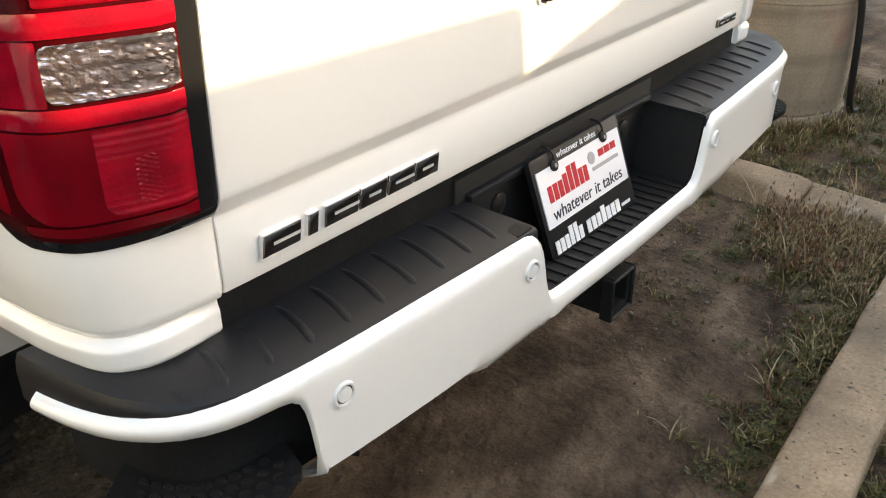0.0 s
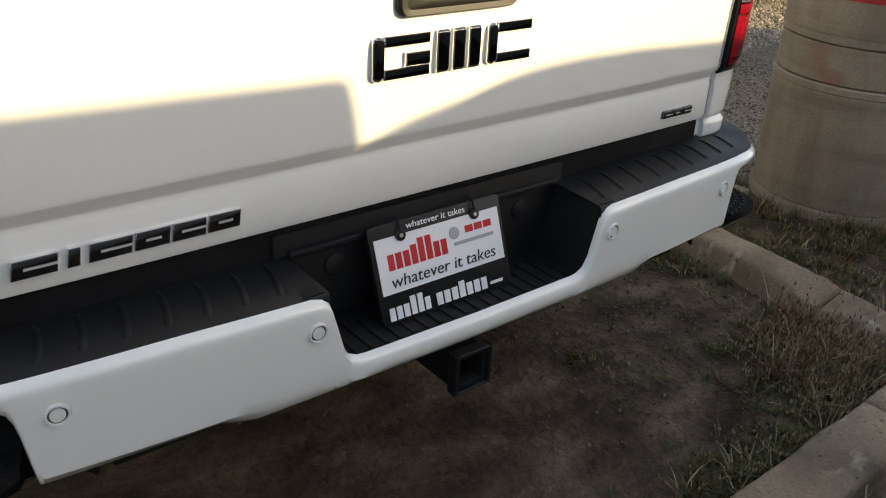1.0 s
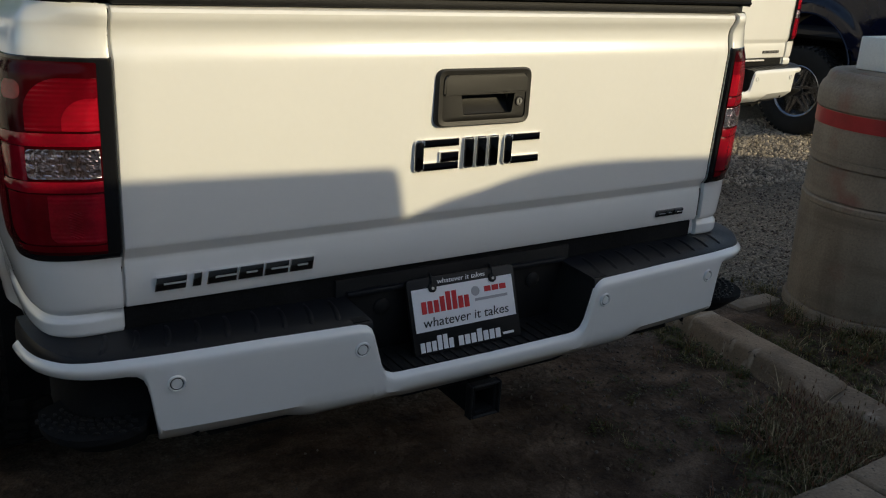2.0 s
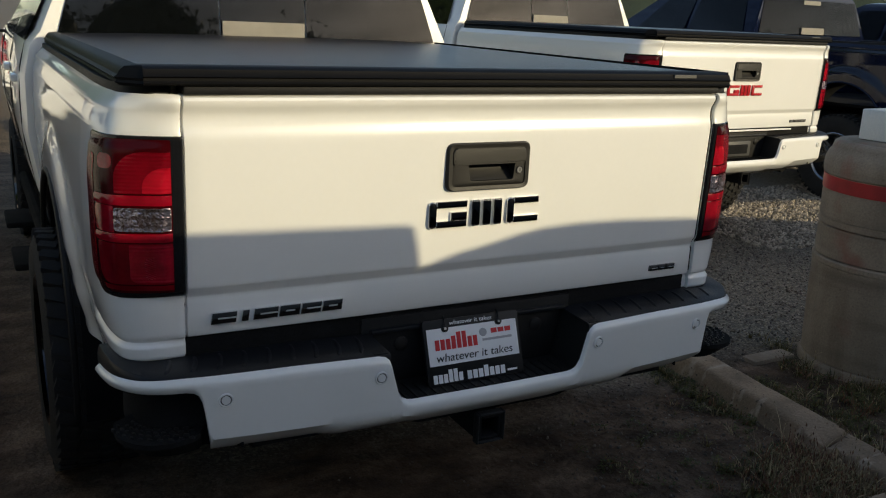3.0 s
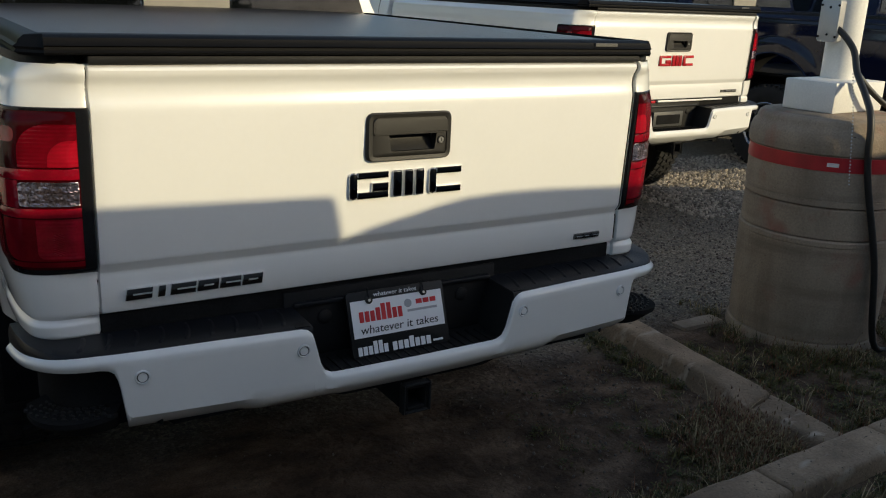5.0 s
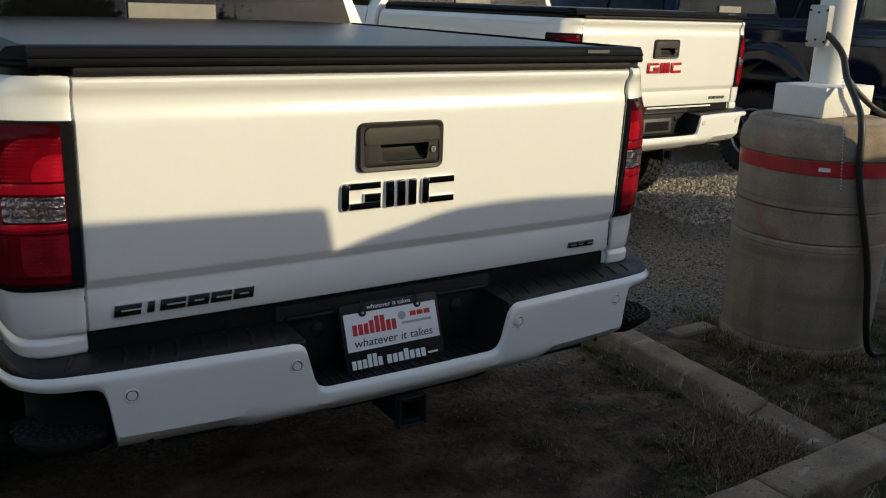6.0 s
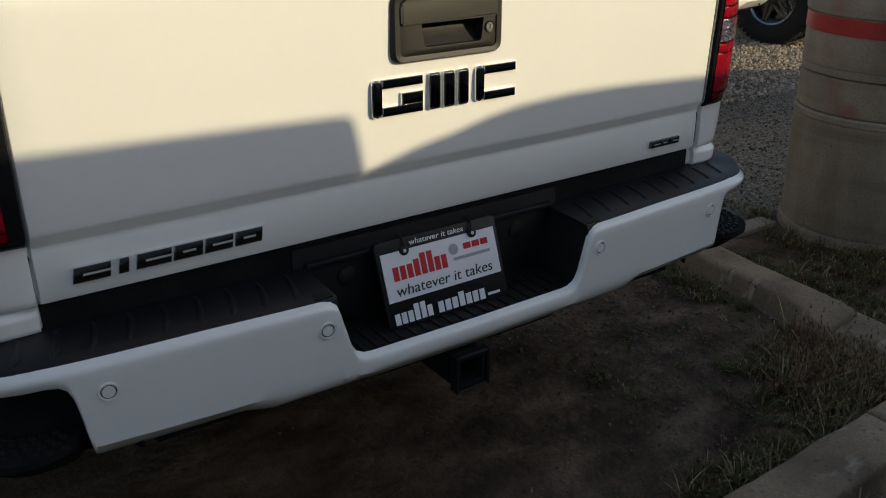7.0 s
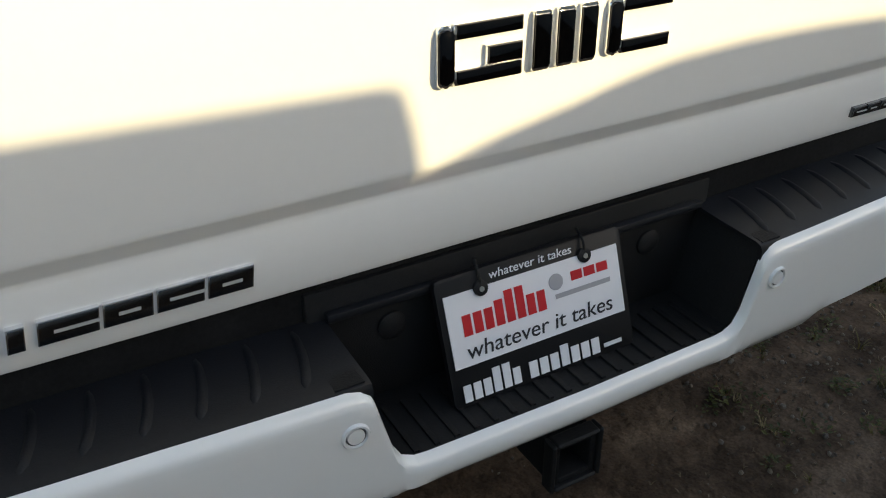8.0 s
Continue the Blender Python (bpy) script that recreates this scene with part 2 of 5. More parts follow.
def ground_material():
    """Trodden brown dirt by the trucks that passes into grey gravel further off; on the left darker dirt runs on,
    painted in for deep shade.
    """
    m = bpy.data.materials.new("dirt_and_gravel")
    m.use_nodes = True
    nt = m.node_tree
    b = nt.nodes["Principled BSDF"]
    b.inputs["Roughness"].default_value = 0.95
    b.inputs["Specular IOR Level"].default_value = 0.2
    tc = nt.nodes.new("ShaderNodeTexCoord")
    sep = nt.nodes.new("ShaderNodeSeparateXYZ")
    nt.links.new(tc.outputs["Object"], sep.inputs[0])

    def noise_tex(scale, detail, stretch=None):
        n = nt.nodes.new("ShaderNodeTexNoise")
        n.inputs["Scale"].default_value, n.inputs["Detail"].default_value = scale, detail
        if stretch:
            mp = nt.nodes.new("ShaderNodeMapping")
            mp.inputs["Scale"].default_value = stretch
            nt.links.new(tc.outputs["Object"], mp.inputs[0])
            nt.links.new(mp.outputs[0], n.inputs["Vector"])
        else:
            nt.links.new(tc.outputs["Object"], n.inputs["Vector"])
        return n

    def ramp(src, *stops):
        r = nt.nodes.new("ShaderNodeValToRGB")
        while len(r.color_ramp.elements) < len(stops):
            r.color_ramp.elements.new(0.5)
        for e, (pos, col) in zip(r.color_ramp.elements, stops):
            e.position, e.color = pos, (*col, 1)
        nt.links.new(src, r.inputs[0])
        return r

    dirt = ramp(noise_tex(3.6, 12, (1.0, 1.7, 1.0)).outputs["Fac"], (0.33, (0.039, 0.0245, 0.0158)), (0.5, (0.096, 0.0625, 0.0415)), (0.68, (0.190, 0.129, 0.087)))
    vor = nt.nodes.new("ShaderNodeTexVoronoi")
    vor.inputs["Scale"].default_value = 95
    nt.links.new(tc.outputs["Object"], vor.inputs["Vector"])
    rgb = nt.nodes.new("ShaderNodeSeparateColor")
    nt.links.new(vor.outputs["Color"], rgb.inputs[0])
    gravel = ramp(rgb.outputs[0], (0.0, (0.10, 0.089, 0.074)), (0.6, (0.17, 0.147, 0.117)), (1.0, (0.31, 0.268, 0.21)))
    edge = nt.nodes.new("ShaderNodeMapRange")
    edge.inputs[1].default_value, edge.inputs[2].default_value = 1.25, 1.65
    wob = nt.nodes.new("ShaderNodeMath")
    wob.operation = "MULTIPLY_ADD"
    nt.links.new(noise_tex(1.3, 6).outputs["Fac"], wob.inputs[0])
    wob.inputs[1].default_value = 1.2
    nt.links.new(sep.outputs["Y"], wob.inputs[2])
    nt.links.new(wob.outputs[0], edge.inputs[0])
    mix = nt.nodes.new("ShaderNodeMix")
    mix.data_type = "RGBA"
    # deep shade on the left put into the colour: darker dirt replaces the gravel
    west_shade = nt.nodes.new("ShaderNodeMapRange")
    west_shade.inputs[1].default_value, west_shade.inputs[2].default_value = -1.3, -0.5
    nt.links.new(sep.outputs["X"], west_shade.inputs[0])
    both = nt.nodes.new("ShaderNodeMath")
    both.operation = "MULTIPLY"
    nt.links.new(edge.outputs[0], both.inputs[0])
    nt.links.new(west_shade.outputs[0], both.inputs[1])
    nt.links.new(both.outputs[0], mix.inputs["Factor"])
    nt.links.new(dirt.outputs[0], mix.inputs["A"])
    nt.links.new(gravel.outputs[0], mix.inputs["B"])
    fine = nt.nodes.new("ShaderNodeHueSaturation")
    fr = nt.nodes.new("ShaderNodeMapRange")
    fr.inputs[1].default_value, fr.inputs[2].default_value, fr.inputs[3].default_value, fr.inputs[4].default_value = 0.3, 0.7, 0.75, 1.25
    nt.links.new(noise_tex(140, 4).outputs["Fac"], fr.inputs[0])
    nt.links.new(fr.outputs[0], fine.inputs["Value"])
    nt.links.new(mix.outputs["Result"], fine.inputs["Color"])
    nt.links.new(fine.outputs[0], b.inputs["Base Color"])
    bp = nt.nodes.new("ShaderNodeBump")
    bp.inputs["Strength"].default_value, bp.inputs["Distance"].default_value = 1.0, 0.03
    nt.links.new(noise_tex(26, 10).outputs["Fac"], bp.inputs["Height"])
    nt.links.new(bp.outputs[0], b.inputs["Normal"])
    return m


GROUND = ground_material()


# ---------------------------------------------------------------- mesh tools
def thing(name, place=(0, 0, 0), turn=0.0):
    ob = new(name)
    ob.matrix_world = pose(place[0] * UNIT, place[1] * UNIT, place[2] * UNIT, 0, 0, turn)
    return ob


def part(name, bm, mat, parent=None, label="", smooth=35):
    """One mesh object from a bmesh in plan units, under a thing or part."""
    if smooth:
        bmesh.ops.recalc_face_normals(bm, faces=bm.faces)
    bmesh.ops.scale(bm, vec=(UNIT, UNIT, UNIT), verts=bm.verts)
    me = bpy.data.meshes.new(name)
    bm.to_mesh(me)
    bm.free()
    me.materials.append(mat)
    if smooth:
        me.polygons.foreach_set("use_smooth", [True] * len(me.polygons))
        me.set_sharp_from_angle(angle=radians(smooth))
    ob = new(name, me)
    if parent:
        ob.parent = parent
    if label:
        ob["label"] = label
    return ob


def box(x0, x1, y0, y1, z0, z1, bevel=0.0, seg=2, bm=None):
    bm = bm or bmesh.new()
    r = bmesh.ops.create_cube(bm, size=1, matrix=Matrix.Translation(((x0 + x1) / 2, (y0 + y1) / 2, (z0 + z1) / 2)) @ Matrix.Diagonal((x1 - x0, y1 - y0, z1 - z0, 1)))
    if bevel:
        edges = {e for v in r["verts"] for e in v.link_edges}
        bmesh.ops.bevel(bm, geom=list(edges), offset=bevel, segments=seg, affect="EDGES", profile=0.5)
    return bm


def rounded(pts, r, n=5):
    """A closed 2D outline with its corners rounded by r (one value, or one each)."""
    out = []
    for i, p in enumerate(pts):
        a, b, c = Vector(pts[i - 1]), Vector(p), Vector(pts[(i + 1) % len(pts)])
        rad = r[i] if isinstance(r, (list, tuple)) else r
        if rad <= 0:
            out.append(b)
            continue
        u, w = (a - b).normalized(), (c - b).normalized()
        d = min(rad, (a - b).length * 0.48, (c - b).length * 0.48)
        for k in range(n + 1):
            s = k / n
            out.append(((b + u * d) * (1 - s) ** 2 + b * 2 * s * (1 - s) + (b + w * d) * s ** 2))
    return out


def prism(outline, d0, d1, axis="y", bevel=0.0, bm=None, seg=2):
    """An outline (in x,z for axis y; x,y for z; y,z for x) extruded from d0 to d1, with softened front edges."""
    bm = bm or bmesh.new()

    def place(p, d):
        return {"y": (p[0], d, p[1]), "z": (p[0], p[1], d), "x": (d, p[0], p[1])}[axis]

    a = [bm.verts.new(place(p, d0)) for p in outline]
    b = [bm.verts.new(place(p, d1)) for p in outline]
    f0, f1 = bm.faces.new(a), bm.faces.new(b)
    n = len(a)
    for i in range(n):
        bm.faces.new((a[i], a[(i + 1) % n], b[(i + 1) % n], b[i]))
    if bevel:
        bmesh.ops.bevel(bm, geom=list(f0.edges), offset=bevel, segments=seg, affect="EDGES", profile=0.5)
    return bm


def grid(fn, nu, nv, bm=None, keep=None):
    """A sheet of quads through fn(i, j)."""
    bm = bm or bmesh.new()
    vs = [[bm.verts.new(fn(i, j)) for j in range(nv)] for i in range(nu)]
    for i in range(nu - 1):
        for j in range(nv - 1):
            if keep is None or keep(i, j):
                bm.faces.new((vs[i][j], vs[i + 1][j], vs[i + 1][j + 1], vs[i][j + 1]))
    return bm


def lathe(profile, n=48, centre=(0, 0, 0), axis="z", bm=None, ends=True):
    """A turned body: profile of (radius, height)."""
    bm = bm or bmesh.new()
    rings = []
    for r, h in profile:
        ring = []
        for k in range(n):
            a = 2 * math.pi * k / n
            p = (r * math.cos(a), r * math.sin(a), h)
            p = {"z": p, "x": (p[2], p[0], p[1]), "y": (p[0], p[2], p[1])}[axis]
            ring.append(bm.verts.new((p[0] + centre[0], p[1] + centre[1], p[2] + centre[2])))
        rings.append(ring)
    for a, b in zip(rings, rings[1:]):
        for k in range(n):
            bm.faces.new((a[k], a[(k + 1) % n], b[(k + 1) % n], b[k]))
    if ends:
        bm.faces.new(rings[0])
        bm.faces.new(rings[-1])
    return bm


def tube(points, r, n=10, bm=None, smooth=True):
    """A round rod along points (smoothed)."""
    bm = bm or bmesh.new()
    pts = [Vector(p) for p in points]
    if smooth and len(pts) > 2:
        ext = [pts[0] * 2 - pts[1]] + pts + [pts[-1] * 2 - pts[-2]]
        fine = []
        for i in range(1, len(ext) - 2):
            for k in range(6):
                t = k / 6
                p0, p1, p2, p3 = ext[i - 1:i + 3]
                fine.append(0.5 * (2 * p1 + (p2 - p0) * t + (2 * p0 - 5 * p1 + 4 * p2 - p3) * t * t + (3 * p1 - p0 - 3 * p2 + p3) * t ** 3))
        pts = fine + [pts[-1]]
    rings = []
    side = None
    for i, p in enumerate(pts):
        d = (pts[min(i + 1, len(pts) - 1)] - pts[max(i - 1, 0)]).normalized()
        if side is None:
            side = d.orthogonal().normalized()
        side = (side - d * side.dot(d)).normalized()
        up = d.cross(side)
        rings.append([bm.verts.new(p + (side * math.cos(2 * math.pi * k / n) + up * math.sin(2 * math.pi * k / n)) * r) for k in range(n)])
    for a, b in zip(rings, rings[1:]):
        for k in range(n):
            bm.faces.new((a[k], a[(k + 1) % n], b[(k + 1) % n], b[k]))
    bm.faces.new(rings[0])
    bm.faces.new(rings[-1])
    return bm


def lerp_table(table, x):
    for (x0, y0), (x1, y1) in zip(table, table[1:]):
        if x <= x1:
            t = max(0.0, min(1.0, (x - x0) / (x1 - x0)))
            return y0 + (y1 - y0) * t
    return table[-1][1]


def smooth_table(table, x):
    for (x0, y0), (x1, y1) in zip(table, table[1:]):
        if x <= x1:
            t = max(0.0, min(1.0, (x - x0) / (x1 - x0)))
            return y0 + (y1 - y0) * t * t * (3 - 2 * t)
    return table[-1][1]


# ---------------------------------------------------------------- the pickup trucks
# Face of the tailgate, from its foot to its lip: (height, y). The upper panel overhangs the lower one at the crease.
GATE = [(0.855, 0.014), (0.860, 0.004), (0.870, 0.000), (0.946, 0.000), (0.957, 0.0030), (0.964, 0.0046), (0.968, 0.0036), (0.990, -0.0118), (0.995, -0.0134), (1.002, -0.0140), (1.10, -0.017),
        (1.222, -0.0215), (1.28, -0.0235), (1.330, -0.025), (1.354, -0.026), (1.368, -0.0262), (1.378, -0.0250), (1.388, -0.0225), (1.398, -0.0195), (1.410, -0.0175), (1.424, -0.0178), (1.436, -0.0215),
        (1.446, -0.0280), (1.456, -0.0335), (1.464, -0.0345), (1.471, -0.031), (1.477, -0.018), (1.477, 0.02)]
# Plan of the rear corner: (x from the middle, y), from the seam round to the flank.
CORNER = [(0.8555, 0.0), (0.915, 0.004), (0.962, 0.0135), (0.998, 0.032), (1.018, 0.060), (1.031, 0.100), (1.038, 0.150), (1.042, 0.22), (1.045, 0.32)]
# Plan of the bumper's skin, from the middle outwards.
BUMP = [(0.0, -0.154), (0.365, -0.148), (0.60, -0.141), (0.777, -0.131), (0.88, -0.119), (0.945, -0.100), (0.995, -0.066), (1.030, -0.015), (1.049, 0.05), (1.058, 0.13), (1.058, 0.215)]


def smooth_line(pts, n=8):
    """The points joined by a smooth curve."""
    ext = [Vector(pts[0]) * 2 - Vector(pts[1])] + [Vector(p) for p in pts] + [Vector(pts[-1]) * 2 - Vector(pts[-2])]
    out = []
    for i in range(1, len(ext) - 2):
        for k in range(n):
            t = k / n
            p0, p1, p2, p3 = ext[i - 1:i + 3]
            out.append(0.5 * (2 * p1 + (p2 - p0) * t + (2 * p0 - 5 * p1 + 4 * p2 - p3) * t * t + (3 * p1 - p0 - 3 * p2 + p3) * t ** 3))
    return [tuple(p) for p in out] + [tuple(pts[-1])]


BUMP = smooth_line(BUMP)
CORNER = smooth_line(CORNER, 6)
CORNER_RUN = [0.0]
for p, q in zip(CORNER, CORNER[1:]):
    CORNER_RUN.append(CORNER_RUN[-1] + math.dist(p, q))
BUMP_RUN = [0.0]
for p, q in zip(BUMP, BUMP[1:]):
    BUMP_RUN.append(BUMP_RUN[-1] + math.dist(p, q))


def path_at(s, side, inset=0.0):
    """The bumper's plan at s along it from the middle; inset moves it inwards."""
    k = max(0, min(len(BUMP) - 2, int(np.searchsorted(BUMP_RUN, s)) - 1))
    t = (s - BUMP_RUN[k]) / (BUMP_RUN[k + 1] - BUMP_RUN[k])
    a, b, c, d = (Vector(BUMP[max(0, min(len(BUMP) - 1, n))]) for n in (k - 1, k, k + 1, k + 2))
    way = ((c - a).normalized() * (1 - t) + (d - b).normalized() * t).normalized()
    p = b.lerp(c, t) + Vector((-way.y, way.x)) * inset
    return p.x * side, p.y


BUMP_LENGTH = sum(math.dist(a, b) for a, b in zip(BUMP, BUMP[1:]))


def soft(t):
    t = max(0.0, min(1.0, t))
    return t * t * (3 - 2 * t)


def skin_at(s, z, out=0.0):
    """A point of the rear corner at s along its plan from the seam, and at height z; it takes the gate's profile at the seam and the flank's round the corner."""
    k = max(0, min(len(CORNER) - 2, int(np.searchsorted(CORNER_RUN, s)) - 1))
    t = (s - CORNER_RUN[k]) / (CORNER_RUN[k + 1] - CORNER_RUN[k])
    a, b, c, d = (Vector(CORNER[max(0, min(len(CORNER) - 1, n))]) for n in (k - 1, k, k + 1, k + 2))
    way = ((c - a).normalized() * (1 - t) + (d - b).normalized() * t).normalized()
    n = Vector((way.y, -way.x))
    p = b.lerp(c, t)
    o = out + (flank_x(z, p.y, 0.0) - 1.045) * soft((s - 0.02) / 0.22)
    o += -0.0075 * math.exp(-((z - 0.852) / 0.0075) ** 2) * soft(s / 0.05) + 0.0035 * soft((0.848 - z) / 0.012) - 0.005 * max(0.0, (0.813 - z) / 0.009) ** 2
    p = p + n * o
    p.y += (lerp_table(GATE, min(z, 1.476)) + 0.001) * (1 - soft(s / 0.13))
    return p


def corner_x(side, x):
    """The two rear corners differ a little in width."""
    w = soft((x - 0.855) / 0.17)
    return side * (x + (0.010 * (1 - w) - 0.015 * w if side > 0 else -0.006 * (1 - w)))


def patch(side, z0, z1, s0, s1, out, rows=12, r_top=0.0, r_low=0.0, r_in=0.0, bulge=None, cols=22, rim=0.0):
    """A shell on the rear corner, with round outer corners; rim rolls its edge inwards."""
    ts = [0.5 - 0.5 * math.cos(math.pi * j / (rows - 1)) for j in range(rows)]

    def cut(d, r):
        return r - math.sqrt(max(0.0, r * r - (r - d) ** 2)) if d < r else 0.0

    def place(i, j):
        z = z0 + (z1 - z0) * ts[j]
        e1 = s1 - max(cut(z1 - z, r_top), cut(z - z0, r_low))
        e0 = s0 + max(cut(z1 - z, r_in), cut(z - z0, r_in))
        u = i / (cols - 1)
        if rim:
            u = 0.5 - 0.5 * math.cos(math.pi * u)
        s = e0 + (e1 - e0) * u
        d = min(s - s0, s1 - s, z - z0, z1 - z)
        if r_low and s > s1 - r_low and z < z0 + r_low:
            d = min(d, r_low - math.hypot(s - s1 + r_low, z0 + r_low - z))
        o = out + (bulge(u, ts[j]) if bulge else 0.0) - (rim * max(0.0, 1 - d / 0.006) ** 2 if rim else 0.0)
        p = skin_at(s, z, o)
        return (corner_x(side, p.x), p.y, z)

    return grid(place, cols, rows)


AXLE = {"y": 1.17}  # rear axle, from the gate


def flank_x(z, y, flare):
    """Half width of the bed's side by height, with the swell over the wheel."""
    w = smooth_table([(0.70, 1.000), (0.84, 1.026), (0.95, 1.040), (1.12, 1.045), (1.26, 1.045), (1.38, 1.036), (1.44, 1.024), (1.478, 0.998)], z)
    r = math.hypot(y - AXLE["y"], z - 0.56)
    return w + flare * soft((0.72 - r) / 0.11) * soft((1.36 - z) / 0.10)


def bed_side(side, length, flare):
    """The rear corner and the outer flank of the bed in one sheet, with a round wheel arch."""
    end = CORNER_RUN[-1]
    run = [0.0, 0.001, 0.004] + [0.004 + (end - 0.004) * k / 26 for k in range(1, 27)]
    ys = [0.32 + (length - 0.32) * i / 56 for i in range(1, 57)]
    zs = sorted([0.70 + 0.778 * j / 40 for j in range(41)] + [0.804, 0.807, 0.810, 0.814, 0.822, 0.832, 0.839, 0.844, 0.848, 0.852, 0.856, 0.861, 0.868, 1.388, 1.4, 1.42, 1.43, 1.436, 1.442, 1.448, 1.455, 1.461, 1.466, 1.471])
    zs = [z for k, z in enumerate(zs) if k == 0 or z - zs[k - 1] > 0.002]
    arch_y, arch_z, arch_r = AXLE["y"], 0.56, 0.545
    nc = len(run)

    def place(i, j):
        z = zs[j]
        if i < nc:
            s = run[i]
            z = max(z, 0.804 - 0.104 * soft((s - end + 0.10) / 0.09))
            p = skin_at(s, z)
            return (corner_x(side, p.x) - (side * 0.0015 if i == 0 else 0), p.y + (0.024 if i == 0 else 0.0015 if i == 1 else 0.0), z)
        y = ys[i - nc]
        r = math.hypot(y - arch_y, z - arch_z)
        if r < arch_r + 0.03 and r > arch_r - 0.045:
            k = arch_r / max(r, 1e-6)
            y, z = arch_y + (y - arch_y) * k, arch_z + (z - arch_z) * k
        return (corner_x(side, flank_x(z, y, flare)), y, max(z, 0.70))

    def keep(i, j):
        if i < nc:
            return True
        y, z = (ys[i - nc] + ys[min(55, i - nc + 1)]) / 2, (zs[j] + zs[j + 1]) / 2
        return math.hypot(y - arch_y, z - arch_z) > arch_r - 0.012

    bm = grid(place, nc + 56, len(zs), keep=keep)
    bmesh.ops.delete(bm, geom=[v for v in bm.verts if not v.link_faces], context="VERTS")
    bmesh.ops.remove_doubles(bm, verts=bm.verts, dist=0.0004)
    inner = bmesh.ops.duplicate(bm, geom=bm.verts[:] + bm.edges[:] + bm.faces[:])["geom"]
    bmesh.ops.translate(bm, vec=(-side * 0.016, 0.014, 0), verts=[v for v in inner if isinstance(v, bmesh.types.BMVert)])
    return bm


def wheel(truck, x, y, r, w, rim_mat, side, big=1.0):
    """A tyre with tread blocks, and a dished five-spoke rim."""
    half = w / 2
    prof = [(r * 0.60 * big, -half * 0.86), (r * 0.68 * big, -half), (r * 0.86, -half * 1.04), (r * 0.955, -half * 0.93), (r * 0.985, -half * 0.7), (r * 0.985, half * 0.7), (r * 0.955, half * 0.93), (r * 0.86, half * 1.04), (r * 0.68 * big, half), (r * 0.60 * big, half * 0.86)]
    bm = lathe(prof, 56, (x, y, r), "x", ends=False)
    tyre = part("wheel", bm, RUBBER, truck, "black rubber tyre on its rim")
    bm = bmesh.new()
    for k in range(46):
        a = 2 * math.pi * k / 46
        for row, off in ((-0.72, 0.0), (-0.24, 0.5), (0.24, 0.0), (0.72, 0.5)):
            b = a + off * 2 * math.pi / 46
            m = Matrix.Translation((x, y, r)) @ Matrix.Rotation(b, 4, "X") @ Matrix.Translation((half * row, 0, r * 0.985)) @ Matrix.Rotation(0.35 if row > 0 else -0.35, 4, "Z") @ Matrix.Diagonal((half * 0.40, r * 0.085, r * 0.05, 1))
            bmesh.ops.create_cube(bm, size=1, matrix=m)
    part("tread", bm, RUBBER, tyre)["kind"] = "stuff"
    face = side * half
    q = r * big
    prof = [(q * 0.61, -half * 0.8), (q * 0.61, half * 0.84), (q * 0.635, half * 0.97), (q * 0.615, half * 1.0), (q * 0.575, half * 0.90), (q * 0.55, half * 0.6), (q * 0.50, half * 0.2), (q * 0.16, half * 0.25), (q * 0.13, half * 0.62), (q * 0.02, half * 0.66)]
    part("rim", lathe([(a, side * h) for a, h in prof], 48, (x, y, r), "x", ends=False), rim_mat, tyre, "bright metal rim")
    for n in range(6):
        bm = bmesh.new()
        m = Matrix.Translation((x, y, r)) @ Matrix.Rotation(2 * math.pi * n / 6 + 0.3, 4, "X")
        for tw in (-1, 1):
            bmesh.ops.create_cube(bm, size=1, matrix=m @ Matrix.Translation((face * 0.70, tw * q * 0.055, q * 0.35)) @ Matrix.Rotation(tw * 0.12, 4, "X") @ Matrix.Diagonal((half * 0.26, q * 0.075, q * 0.44, 1)))
        bmesh.ops.bevel(bm, geom=bm.edges[:], offset=0.006, segments=2, affect="EDGES")
        part("spoke", bm, rim_mat, tyre)
    part("hub_cap", lathe([(q * 0.12, side * half * 0.60), (q * 0.115, side * half * 0.86), (q * 0.08, side * half * 0.92), (0.0, side * half * 0.92)], 24, (x, y, r), "x", ends=False), INKBLACK, tyre, "black hub cap")
    return tyre


def ring(outer, inner, d0, d1, bevel):
    """A flat ring between two outlines with equal counts, from d0 to d1 along y."""
    bm = bmesh.new()
    n = len(outer)
    loops = [[bm.verts.new((p[0], d, p[1])) for p in o] for o, d in ((outer, d1), (outer, d0 + bevel), ([(a[0] + (b_[0] - a[0]) * 0.3, a[1] + (b_[1] - a[1]) * 0.3) for a, b_ in zip(outer, inner)], d0), (inner, d0 + bevel * 0.3), (inner, d1))]
    for a, c in zip(loops, loops[1:]):
        for k in range(n):
            bm.faces.new((a[k], a[(k + 1) % n], c[(k + 1) % n], c[k]))
    return bm


